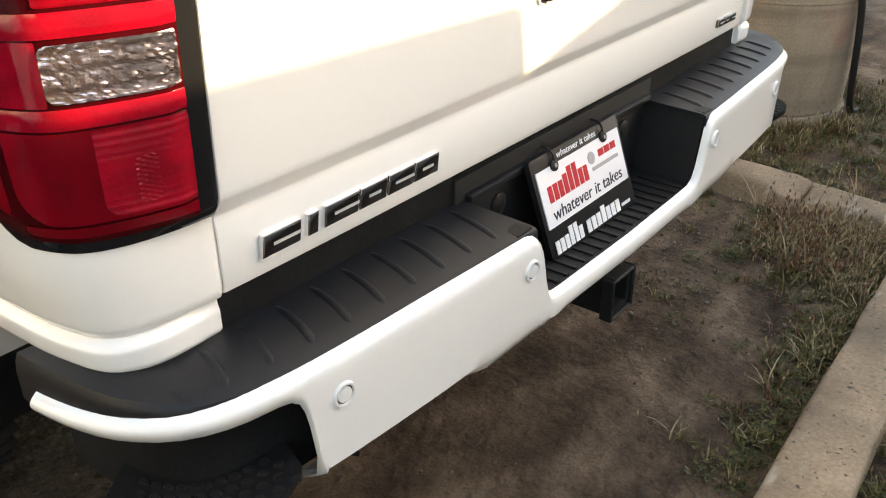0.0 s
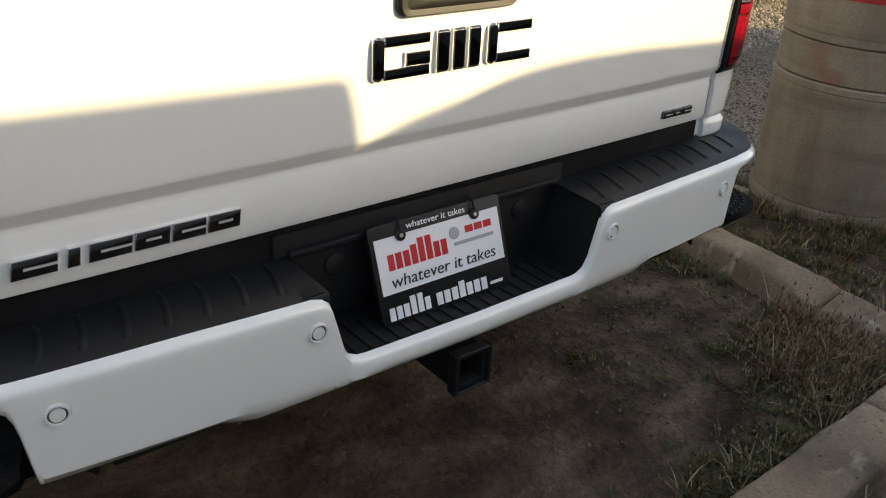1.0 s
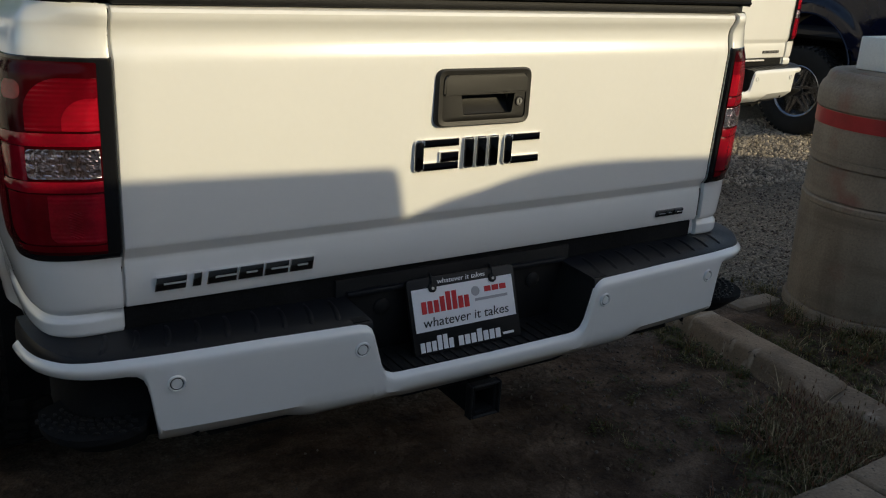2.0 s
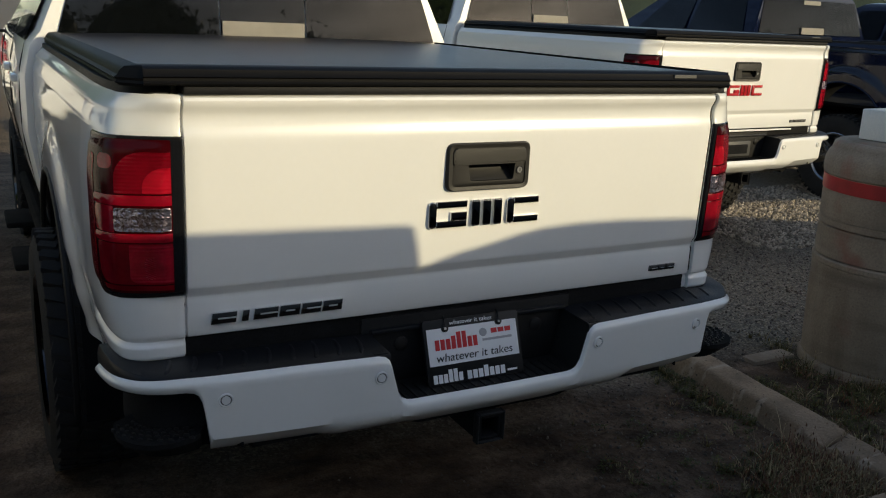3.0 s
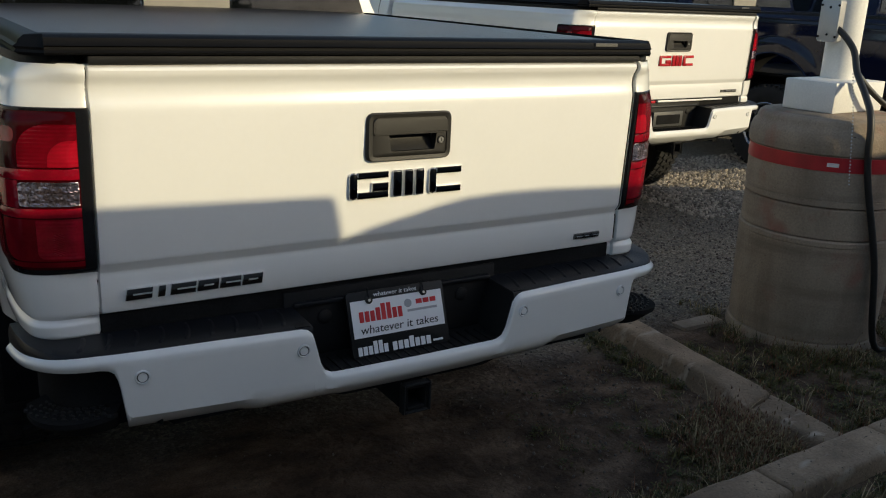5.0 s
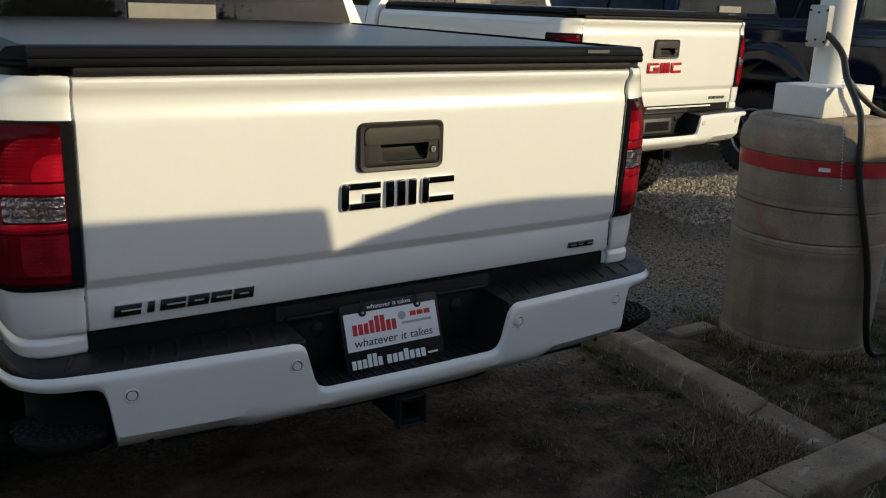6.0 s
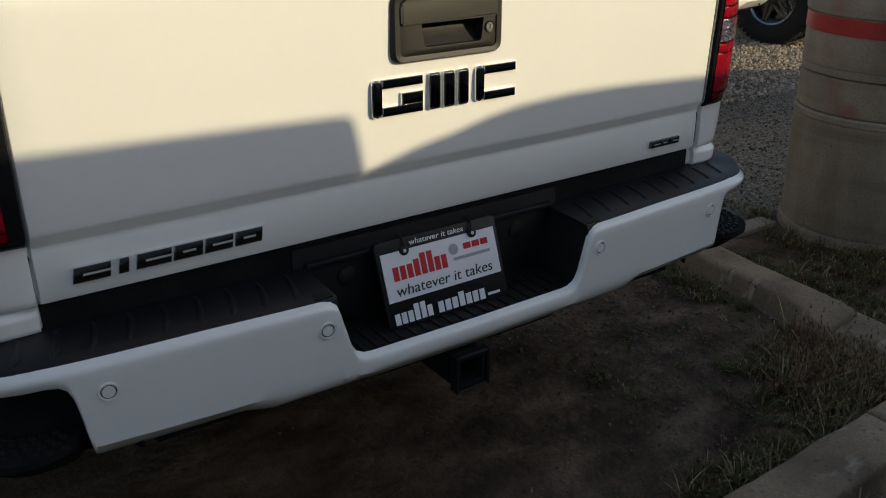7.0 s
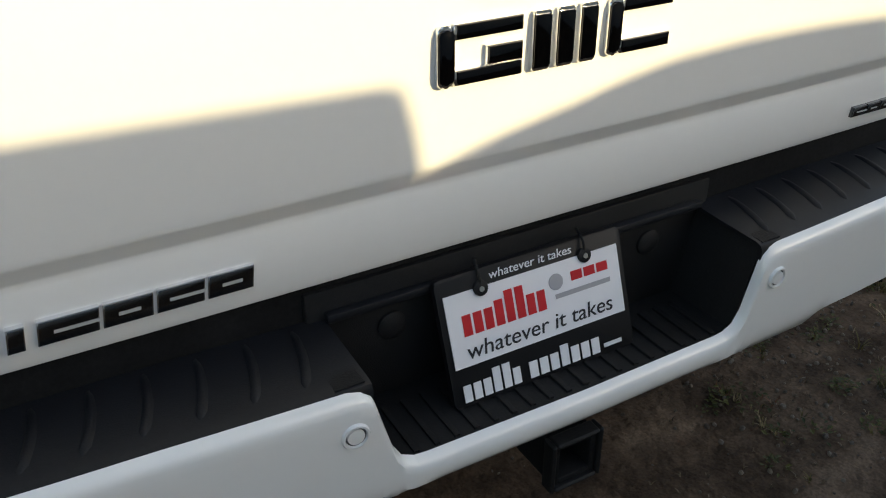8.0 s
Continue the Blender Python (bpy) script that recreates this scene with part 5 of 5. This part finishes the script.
outline = [(outline[0][0], -0.05)] + outline + [(outline[-1][0], -0.05)]
# unseen wall added to cast this shade; its top follows the edge above
tagged(part("shade_screen", prism(outline, -BACK - 0.25, -BACK, "y"), SCREENGREY), "unseen grey screen added to cast shade, its top cut to the shade's edge", "wall", kind="structure")


def hills():
    n = 96
    bm = bmesh.new()
    low, top = [], []
    for k in range(n):
        a = 2 * math.pi * k / n
        r = 420
        h = 16 + 9 * noise.noise((math.cos(a) * 3, math.sin(a) * 3, 2.0)) + 4 * noise.noise((math.cos(a) * 14, math.sin(a) * 14, 5.0))
        low.append(bm.verts.new((r * math.cos(a), r * math.sin(a), -1)))
        top.append(bm.verts.new((r * 1.05 * math.cos(a), r * 1.05 * math.sin(a), h)))
    for k in range(n):
        bm.faces.new((low[k], low[(k + 1) % n], top[(k + 1) % n], top[k]))
    tagged(part("backdrop", bm, HILL), "far dark wooded hills", "hills", kind="structure")


hills()

# ---------------------------------------------------------------- the trucks
main = pickup("pickup_truck", (0, 0, 0), WHITE, BLACKCHROME, CHROME, True, 0.44, 0.985, 2.10, True, True,
              "white pickup truck with a black bed cover and big off-road tyres", BLACKCHROME)
plate(main)
second = pickup("pickup_truck", (3.69, 2.55, 0.0), WHITE, REDBADGE, REDBADGE, False, 0.47, 0.90, 2.30, True, False,
                "white pickup truck with a red mark, parked further along", CHROME, 3.1, 0.111)
third = pickup("pickup_truck", (7.63, 2.40, 0.0), NAVY, CHROME, CHROME, False, 0.44, 0.91, 2.75, False, False,
               "dark navy blue pickup truck with alloy wheels", RIMGREY, 3.3, 0.11, 1.55)

neighbour = pickup("pickup_truck", (-3.3, -0.7, 0.0), WHITE, CHROME, CHROME, False, 0.42, 0.90, 2.05, False, False,
                   "white pickup truck, seen mirrored in the next truck's flank", CHROME)


# three trucks added out of view, only for the flank to mirror
copy_thing(neighbour, pose(-2.2 * UNIT, 8.3 * UNIT, 0, 0, 0, 0))
copy_thing(third, pose(-4.9 * UNIT, 8.0 * UNIT, 0, 0, 0, 3))
copy_thing(neighbour, pose(-7.2 * UNIT, 0.7 * UNIT, 0, 0, 0, 0))
copy_thing(third, pose(11.3 * UNIT, 2.5 * UNIT, 0, 0, 0, 2))


# ---------------------------------------------------------------- the drum with its post
DX, DY, DR = 2.74, 0.52, 0.372
drum = tagged(thing("concrete_drum", (DX, DY, 0)), "weathered beige concrete drum with a red band, among weeds", "bollard")


def drum_ring(name, pts, mat, label=""):
    return part(name, lathe(pts, 64, (0, 0, 0), ends=False), mat, drum, label)


drum_ring("foot", [(0.30, 0.0), (DR + 0.004, 0.0), (DR + 0.004, 0.066), (DR - 0.002, 0.079), (DR - 0.02, 0.082)], DRUM)
drum_ring("lower_ring", [(DR - 0.03, 0.080), (DR - 0.010, 0.086), (DR - 0.004, 0.30), (DR + 0.002, 0.575), (DR + 0.006, 0.580), (DR + 0.006, 0.602), (DR, 0.609), (DR - 0.02, 0.611)], DRUM)
drum_ring("middle_ring", [(DR - 0.02, 0.612), (DR - 0.002, 0.616), (DR - 0.002, 0.758), (DR - 0.008, 0.764), (DR - 0.02, 0.766)], DRUMRED, "ring with faded red paint")
drum_ring("upper_ring", [(DR - 0.02, 0.768), (DR, 0.772), (DR, 0.80), (DR - 0.003, 0.803), (DR, 0.806), (DR + 0.002, 0.93), (DR + 0.002, 1.012), (DR + 0.011, 1.021), (DR + 0.014, 1.052), (DR + 0.012, 1.090), (DR + 0.002, 1.120), (DR - 0.012, 1.134), (DR - 0.016, 1.152), (DR - 0.022, 1.168), (DR - 0.034, 1.177), (DR - 0.060, 1.181), (DR - 0.072, 1.177), (DR - 0.085, 1.186), (0.0, 1.188)], DRUM, "rounded top ring")
band = drum_ring("red_band", [(DR - 0.003, 0.942), (DR + 0.006, 0.943), (DR + 0.006, 1.010), (DR - 0.005, 1.011)], REDTAPE, "strip of red tape")
a = radians(-141)
tag = part("band_tag", box(-0.026, 0.026, -0.002, 0.002, -0.009, 0.009), POSTWHITE, drum, "small white tag")
tag.matrix_basis = pose((DR + 0.008) * math.cos(a) * UNIT, (DR + 0.008) * math.sin(a) * UNIT, 0.975 * UNIT, 0, 0, math.degrees(a) + 90)
for ang, z in ((-130, 1.11), (-112, 1.10), (-100, 1.05)):
    a = radians(ang)
    part("anchor_hole", lathe([(0.010, 0.0), (0.007, 0.003), (0.0, 0.003)], 12, (DR * math.cos(a) * 0.995, DR * math.sin(a) * 0.995, z), "z", ends=False), DARK, drum)

post = tagged(thing("utility_post", (2.80, 0.575, 1.188)), "white painted steel post on a square foot with a cable box", "post")
TURN_POST = -4.0
foot = part("foot_box", box(-0.232, 0.205, -0.137, 0.137, 0.0, 0.146, 0.006), POSTWHITE, post, "white sheet metal foot box")
foot.matrix_basis = pose(0, 0, 0, 0, 0, -TURN_POST)
part("post", lathe([(0.083, 0.146), (0.083, 3.2), (0.0, 3.2)], 32, (0.075, 0.055, 0), ends=False), POSTWHITE, post)
jb = part("cable_box", prism(rounded([(-0.048, 0.325), (0.048, 0.325), (0.048, 0.525), (-0.048, 0.525)], 0.012), -0.125, -0.06, "y", 0.005), GREYBOX, post, "grey metal junction box with screws")
jb.matrix_basis = pose(0.052 * UNIT, 0.08 * UNIT, 0, 0, 0, -78)
for x, z in ((-0.042, 0.35), (0.042, 0.35), (-0.042, 0.50), (0.042, 0.50), (0.0, 0.36), (0.0, 0.49)):
    sc = part("box_screw", lathe([(0.006, -0.125), (0.006, -0.128), (0.0, -0.129)], 12, (x, 0, z), "y", ends=False), DARK, jb)
cable = part("cable", tube([(0.01, 0.07, 0.425), (-0.045, 0.055, 0.412), (-0.035, -0.015, 0.365), (-0.048, -0.095, 0.292), (-0.112, -0.175, 0.194), (-0.19, -0.29, 0.10), (-0.265, -0.385, 0.0), (-0.245, -0.405, -0.254), (-0.130, -0.445, -0.668), (-0.03, -0.455, -1.09), (0.12, -0.47, -1.165)], 0.016, 12), CABLE, post, "thick black cable hanging down the drum")
part("cable", tube([(-0.112, -0.175, 0.194), (-0.05, -0.20, 0.13), (0.03, -0.215, 0.075), (0.11, -0.225, 0.035), (0.30, -0.20, -0.02), (0.55, -0.10, -0.06)], 0.014, 12), CABLE, post, "thick black cable")
bm = bmesh.new()
for k in range(34):
    t = k / 33
    x, y, z = [a + (b - a) * min(1.0, t / 0.35) for a, b in zip((-0.13, -0.165, 0.19), (-0.328, -0.331, 0.035))]
    if t > 0.35:
        x, y, z = -0.328 + 0.026 * (t - 0.35) / 0.65, -0.331 - 0.024 * (t - 0.35) / 0.65, 0.035 - 0.33 * (t - 0.35) / 0.65
    bmesh.ops.create_uvsphere(bm, u_segments=6, v_segments=4, radius=0.0042, matrix=Matrix.Translation((x + 0.002 * (k % 2), y, z)))
part("chain", bm, STEEL, post, "thin steel chain")

slab = tagged(part("concrete_block", box(2.11, 2.40, 0.735, 0.83, -0.01, 0.06, 0.008), DRUM), "loose flat piece of broken concrete on the ground", "concrete block")
slab.matrix_basis = pose(0.0, 0.0, 0.0, 0, 0, 0)


# ---------------------------------------------------------------- weeds, gravel, trees
def on_ground(x, y):
    if 1.66 < x - 0.087 * y < 1.84 and -0.42 < y < 2.6 or -0.602 < y - 0.024 * (x - 0.9) < -0.428:
        return None
    if math.hypot(x - DX, y - DY) < DR + 0.01:
        return None
    return ground_height(x, y)


def blade(verts, faces, x, y, z, h, lean, a, w, curl=0.25):
    """One grass blade from (x, y, z), h tall, that bends over by lean towards a."""
    dx, dy = math.cos(a), math.sin(a)
    sx, sy = -dy * w, dx * w
    b = len(verts)
    for t, k in ((0.0, 0.8), (0.35, 1.0), (0.7, 0.65)):
        px, py, pz = x + dx * lean * t * t, y + dy * lean * t * t, z + h * (t - curl * t * t)
        verts += [((px - sx * k) * UNIT, (py - sy * k) * UNIT, pz * UNIT), ((px + sx * k) * UNIT, (py + sy * k) * UNIT, pz * UNIT)]
    verts.append(((x + dx * lean) * UNIT, (y + dy * lean) * UNIT, (z + h * (1 - curl)) * UNIT))
    faces += [(b, b + 1, b + 3, b + 2), (b + 2, b + 3, b + 5, b + 4), (b + 4, b + 5, b + 6)]
    return verts[-1]


def seed_head(verts, faces, tip, r, length):
    tx, ty, tz = tip
    b = len(verts)
    for k in range(4):
        q = 2 * math.pi * k / 4
        verts.append((tx + r * math.cos(q), ty + r * math.sin(q), tz))
    verts += [(tx, ty, tz + length * 0.6), (tx, ty, tz - length * 0.4)]
    for k in range(4):
        faces += [(b + k, b + (k + 1) % 4, b + 4), (b + (k + 1) % 4, b + k, b + 5)]


def stuff(name, verts, faces, mat, label):
    me = bpy.data.meshes.new(name)
    me.from_pydata(verts, [], faces)
    me.materials.append(mat)
    return tagged(new(name, me), label, "weeds", kind="stuff")


def grass_tufts(name, spots, mat, label, seed, heads=0.0, fat=1.0):
    """Tufts: blades that rise from one small foot and lean outwards. spots: x, y, blades, height."""
    rnd = random.Random(seed)
    verts, faces = [], []
    for cx, cy, count, tall in spots:
        foot = tall * 0.22
        for _ in range(count):
            a = rnd.uniform(0, 2 * math.pi)
            d = foot * math.sqrt(rnd.random())
            x, y = cx + d * math.cos(a), cy + d * math.sin(a)
            z = on_ground(x, y)
            if z is None:
                continue
            h = tall * rnd.uniform(0.4, 1.0)
            tip = blade(verts, faces, x, y, z, h, h * rnd.uniform(0.15, 1.1), a + rnd.gauss(0, 0.7), rnd.uniform(0.0011, 0.0024) * fat, rnd.uniform(0.1, 0.5))
            if rnd.random() < heads:
                seed_head(verts, faces, tip, rnd.uniform(0.002, 0.004), rnd.uniform(0.012, 0.026))
    return stuff(name, verts, faces, mat, label)


def leaf_rosettes(name, spots, mat, label, seed):
    """Low broad-leaved weeds: short stems with pointed leaves at several heights. spots: x, y, leaves, spread, height."""
    rnd = random.Random(seed)
    verts, faces = [], []
    for cx, cy, count, spread, tall in spots:
        for _ in range(count):
            a = rnd.uniform(0, 2 * math.pi)
            d = spread * rnd.random()
            x, y = cx + d * math.cos(a), cy + d * math.sin(a)
            z = on_ground(x, y)
            if z is None:
                continue
            z += tall * rnd.random() * (1.2 - d / spread)
            size = rnd.uniform(0.007, 0.018)
            q = a + rnd.gauss(0, 0.9)
            dx, dy = math.cos(q), math.sin(q)
            rise = rnd.uniform(-0.2, 0.7)
            w = size * rnd.uniform(0.22, 0.42)
            b = len(verts)
            for u, v, lift in ((0, 0, 0), (0.45, -1, 0.10), (0.5, 0, -0.06), (0.45, 1, 0.10), (1, 0, -0.05)):
                verts.append(((x + dx * size * u - dy * w * v) * UNIT, (y + dy * size * u + dx * w * v) * UNIT, (z + size * (rise * u + lift)) * UNIT))
            faces += [(b, b + 1, b + 2), (b, b + 2, b + 3), (b + 1, b + 4, b + 2), (b + 2, b + 4, b + 3)]
    return stuff(name, verts, faces, mat, label)


def patchy(x, y):
    """Where weeds take hold: drifts with bare dirt between."""
    return 0.5 + 0.9 * noise.noise((x * 3.1, y * 3.1, 8.0)) + 0.5 * noise.noise((x * 9.0, y * 9.0, 3.0))


rnd = random.Random(5)
green, dry, red_dry, leaves, lying = [], [], [], [], []


def sow(count, place, thick, low, high, straw=0.3, leafy=0.6, bias=0.0):
    for _ in range(count):
        x, y = place()
        g = patchy(x, y) + bias
        if rnd.random() > g:
            continue
        h = rnd.uniform(low, high) * (0.7 + 0.5 * g)
        green.append((x, y, rnd.randint(thick, thick * 2), h))
        if rnd.random() < leafy:
            leaves.append((x + rnd.gauss(0, 0.03), y + rnd.gauss(0, 0.03), rnd.randint(14, 34), rnd.uniform(0.025, 0.06), rnd.uniform(0.008, 0.04)))
        if rnd.random() < straw:
            (dry if rnd.random() < 0.6 else red_dry).append((x + rnd.gauss(0, 0.02), y + rnd.gauss(0, 0.02), rnd.randint(3, 9), h * rnd.uniform(1.1, 1.7)))


# strip along the back of the near kerb, thickening towards the corner
sow(300, lambda: (0.15 + 1.55 * rnd.random() ** 0.8, -0.425 + abs(rnd.gauss(0, 0.075)) + 0.012), 7, 0.025, 0.07, 0.35, 0.8, 0.15)
sow(60, lambda: (rnd.uniform(-1.2, 0.2), -0.425 + abs(rnd.gauss(0, 0.035)) + 0.012), 6, 0.02, 0.045, 0.2, 0.6)
# the overgrown corner between the two kerbs
sow(420, lambda: (rnd.gauss(1.47, 0.18), rnd.gauss(-0.18, 0.13)), 8, 0.03, 0.085, 0.55, 0.8, 0.2)
for _ in range(230):
    x, y = rnd.gauss(1.53, 0.16), rnd.gauss(-0.17, 0.11)
    (dry if rnd.random() < 0.42 else red_dry).append((x, y, rnd.randint(4, 9), rnd.uniform(0.07, 0.16)))
# along the foot of the other kerb, both sides
sow(220, lambda: (1.63 + 0.087 * (k := rnd.uniform(-0.1, 1.3)) - abs(rnd.gauss(0, 0.05)), k), 6, 0.02, 0.06, 0.25, 0.8)
sow(90, lambda: (1.865 + 0.087 * (k := rnd.uniform(-0.4, 1.3)) + abs(rnd.gauss(0, 0.04)), k), 6, 0.025, 0.06, 0.2, 0.8)
# thin growth out over the dirt
sow(160, lambda: (rnd.uniform(0.75, 1.6), rnd.uniform(-0.35, 0.65)), 4, 0.015, 0.04, 0.25, 0.6, -0.35)
# soil between the kerb and the drum, and round the drum
sow(420, lambda: (rnd.uniform(1.88, 2.75), rnd.uniform(-0.40, 0.40)), 7, 0.03, 0.075, 0.4, 0.9, 0.15)
sow(190, lambda: (DX + (DR + 0.02 + abs(rnd.gauss(0, 0.10))) * math.cos(k := rnd.uniform(2.2, 6.2)), DY + (DR + 0.02 + abs(rnd.gauss(0, 0.10))) * math.sin(k)), 7, 0.03, 0.085, 0.35, 0.7, 0.2)
sow(120, lambda: (rnd.uniform(2.7, 3.6), rnd.uniform(-0.40, 0.2)), 7, 0.03, 0.09, 0.4, 0.6, 0.1)
# weeds before the near kerb
for x, y in ((0.36, -0.66), (0.42, -0.69), (0.50, -0.66), (0.62, -0.70), (0.90, -0.64), (1.16, -0.65), (1.24, -0.68), (1.33, -0.66), (1.52, -0.67), (1.62, -0.68), (0.98, -0.70), (1.75, -0.66)):
    for _ in range(4):
        u, v = x + rnd.gauss(0, 0.035), y + rnd.gauss(0, 0.02)
        green.append((u, v, rnd.randint(8, 16), rnd.uniform(0.04, 0.09)))
        leaves.append((u, v, 26, 0.05, 0.03))
    dry.append((x, y, 6, rnd.uniform(0.10, 0.18)))
for _ in range(420):
    x, y = rnd.uniform(0.3, 2.6), rnd.uniform(-0.40, 0.75)
    if patchy(x, y) > 0.25:
        lying.append((x, y, rnd.randint(2, 5), rnd.uniform(0.012, 0.022)))
grass_tufts("weeds", green, GRASS, "low green weeds and grass in drifts along the kerbs", 1)
leaf_rosettes("leafy_weeds", leaves, LEAFY, "low broad-leaved green weeds on the dirt", 3)
grass_tufts("plant_litter", lying, LITTER, "dry stalks and plant litter lying on the dirt", 4, 0.0, 0.9)
grass_tufts("dry_weeds", dry, STRAW, "dry straw-coloured seeding weeds over the kerb's end", 2, 0.85)
grass_tufts("red_weeds", red_dry, RUSSET, "reddish brown dead weed stalks by the kerb", 6, 0.7)


def gravel(first, last, mat, label):
    r2 = random.Random(9 + first)
    verts, faces = [], []
    ico = bmesh.new()
    bmesh.ops.create_icosphere(ico, subdivisions=1, radius=1)
    bv = [v.co.copy() for v in ico.verts]
    ico.verts.index_update()
    bf = [[v.index for v in f.verts] for f in ico.faces]
    ico.free()
    for k in range(first, last):
        if k < 700:
            x, y, s = r2.gauss(1.25, 0.35), r2.gauss(0.35, 0.35), r2.uniform(0.003, 0.009)
        elif k < 1000:
            x, y, s = r2.uniform(-2.4, 1.5), r2.uniform(-0.4, 0.9), r2.uniform(0.002, 0.006)
        elif k < 1700:
            x, y, s = r2.uniform(0.2, 4.0), r2.uniform(-1.4, -0.63), r2.uniform(0.003, 0.009)
        elif k < 6500:
            x, y, s = r2.uniform(1.8, 4.8), r2.uniform(0.8, 3.7), r2.uniform(0.004, 0.011)
        else:
            x, y, s = r2.uniform(4.2, 7.2), r2.uniform(2.5, 4.6), r2.uniform(0.007, 0.019)
        z = on_ground(x, y)
        if z is None:
            continue
        b = len(verts)
        q = Euler((r2.uniform(0, 6), r2.uniform(0, 6), r2.uniform(0, 6))).to_matrix()
        sc = Vector((s * r2.uniform(0.7, 1.4), s, s * r2.uniform(0.5, 0.9)))
        for v in bv:
            p = q @ Vector((v.x * sc.x, v.y * sc.y, v.z * sc.z))
            verts.append(((x + p.x) * UNIT, (y + p.y) * UNIT, (z + s * 0.25 + p.z) * UNIT))
        faces += [[b + i for i in f] for f in bf]
    me = bpy.data.meshes.new("gravel")
    me.from_pydata(verts, [], faces)
    me.materials.append(mat)
    tagged(new("gravel", me), label, "gravel", kind="stuff")


gravel(0, 6500, STONES, "scattered grey brown pebbles on the dirt")
gravel(6500, 16500, SUNLITSTONES, "loose gravel stones behind the trucks, coloured paler for the sunlit band")


def tree(x, y, h, seed, leaves=7000, size=1.0):
    r3 = random.Random(seed)
    t = tagged(thing("tree", (x, y, 0)), "leafy green tree in the distance", "tree", "far trees")
    bm = bmesh.new()
    tube([(0, 0, 0), (0.1, 0, h * 0.3), (0, 0.1, h * 0.6), (0.1, 0.1, h * 0.85)], h * 0.022, 8, bm)
    ends = []
    for k in range(22):
        a = r3.uniform(0, 6.28)
        z = h * r3.uniform(0.08, 0.72)
        e = (math.cos(a) * h * 0.28, math.sin(a) * h * 0.28, z + h * 0.18)
        tube([(0, 0, z), (e[0] * 0.5, e[1] * 0.5, z + h * 0.06), e], h * 0.008, 6, bm)
        ends.append(e)
    part("trunk", bm, BARK, t)
    verts, faces = [], []
    for k in range(leaves):
        c = r3.choice(ends)
        d = Vector((r3.gauss(0, 1), r3.gauss(0, 1), r3.gauss(0, 0.8))) * h * 0.075
        p = Vector((c[0] * 0.85, c[1] * 0.85, c[2])) + d
        q = Euler((r3.uniform(0, 6), r3.uniform(0, 6), r3.uniform(0, 6))).to_matrix()
        s = h * size * r3.uniform(0.007, 0.015)
        b = len(verts)
        for u, v in ((-1, 0), (0, -0.6), (1, 0), (0, 0.6)):
            verts.append((p + q @ Vector((u * s, v * s, 0))) * UNIT)
        faces.append((b, b + 1, b + 2, b + 3))
    # thick twigs and inner leaves: uneven clumps at the limbs' ends
    clump = bmesh.new()
    for c in ends:
        q = Matrix.Translation((c[0] * 0.85, c[1] * 0.85, c[2]))
        bmesh.ops.create_icosphere(clump, subdivisions=2, radius=h * r3.uniform(0.12, 0.18), matrix=q)
    clump.verts.index_update()
    base = len(verts)
    for v in clump.verts:
        verts.append((v.co + noise.noise_vector(v.co * (9.0 / h)) * h * 0.05) * UNIT)
    faces += [tuple(base + v.index for v in f.verts) for f in clump.faces]
    clump.free()
    me = bpy.data.meshes.new("crown")
    me.from_pydata([tuple(v) for v in verts], [], faces)
    me.materials.append(LEAF)
    crown = new("crown", me)
    crown.parent = t
    return t


for k, (x, y, h) in enumerate(((30, 12.5, 7), (34, 15.5, 8), (38, 15, 7.5))):
    tree(x, y, h, k + 20)
southern = tree(-2, -27, 11.2, 40, 30000, 1.0)
for k, (x, y) in enumerate(((-7, -29), (3, -28), (-12, -27), (-18, -30), (8, -29), (-24, -29), (-4.5, -33), (0.5, -31), (34, -26), (39, -28), (45, -25), (51, -27), (58, -24))):
    copy_thing(southern, pose(x * UNIT, y * UNIT, 0, 0, 0, 50 * k))
# unseen trees added to the north to darken what the white flank mirrors
for k, (x, y) in enumerate(((-9.5, 19), (-12, 20), (-21, 23), (-16, 19), (-7, 26))):
    copy_thing(southern, pose(x * UNIT, y * UNIT, 0, 0, 0, 70 * k + 20))
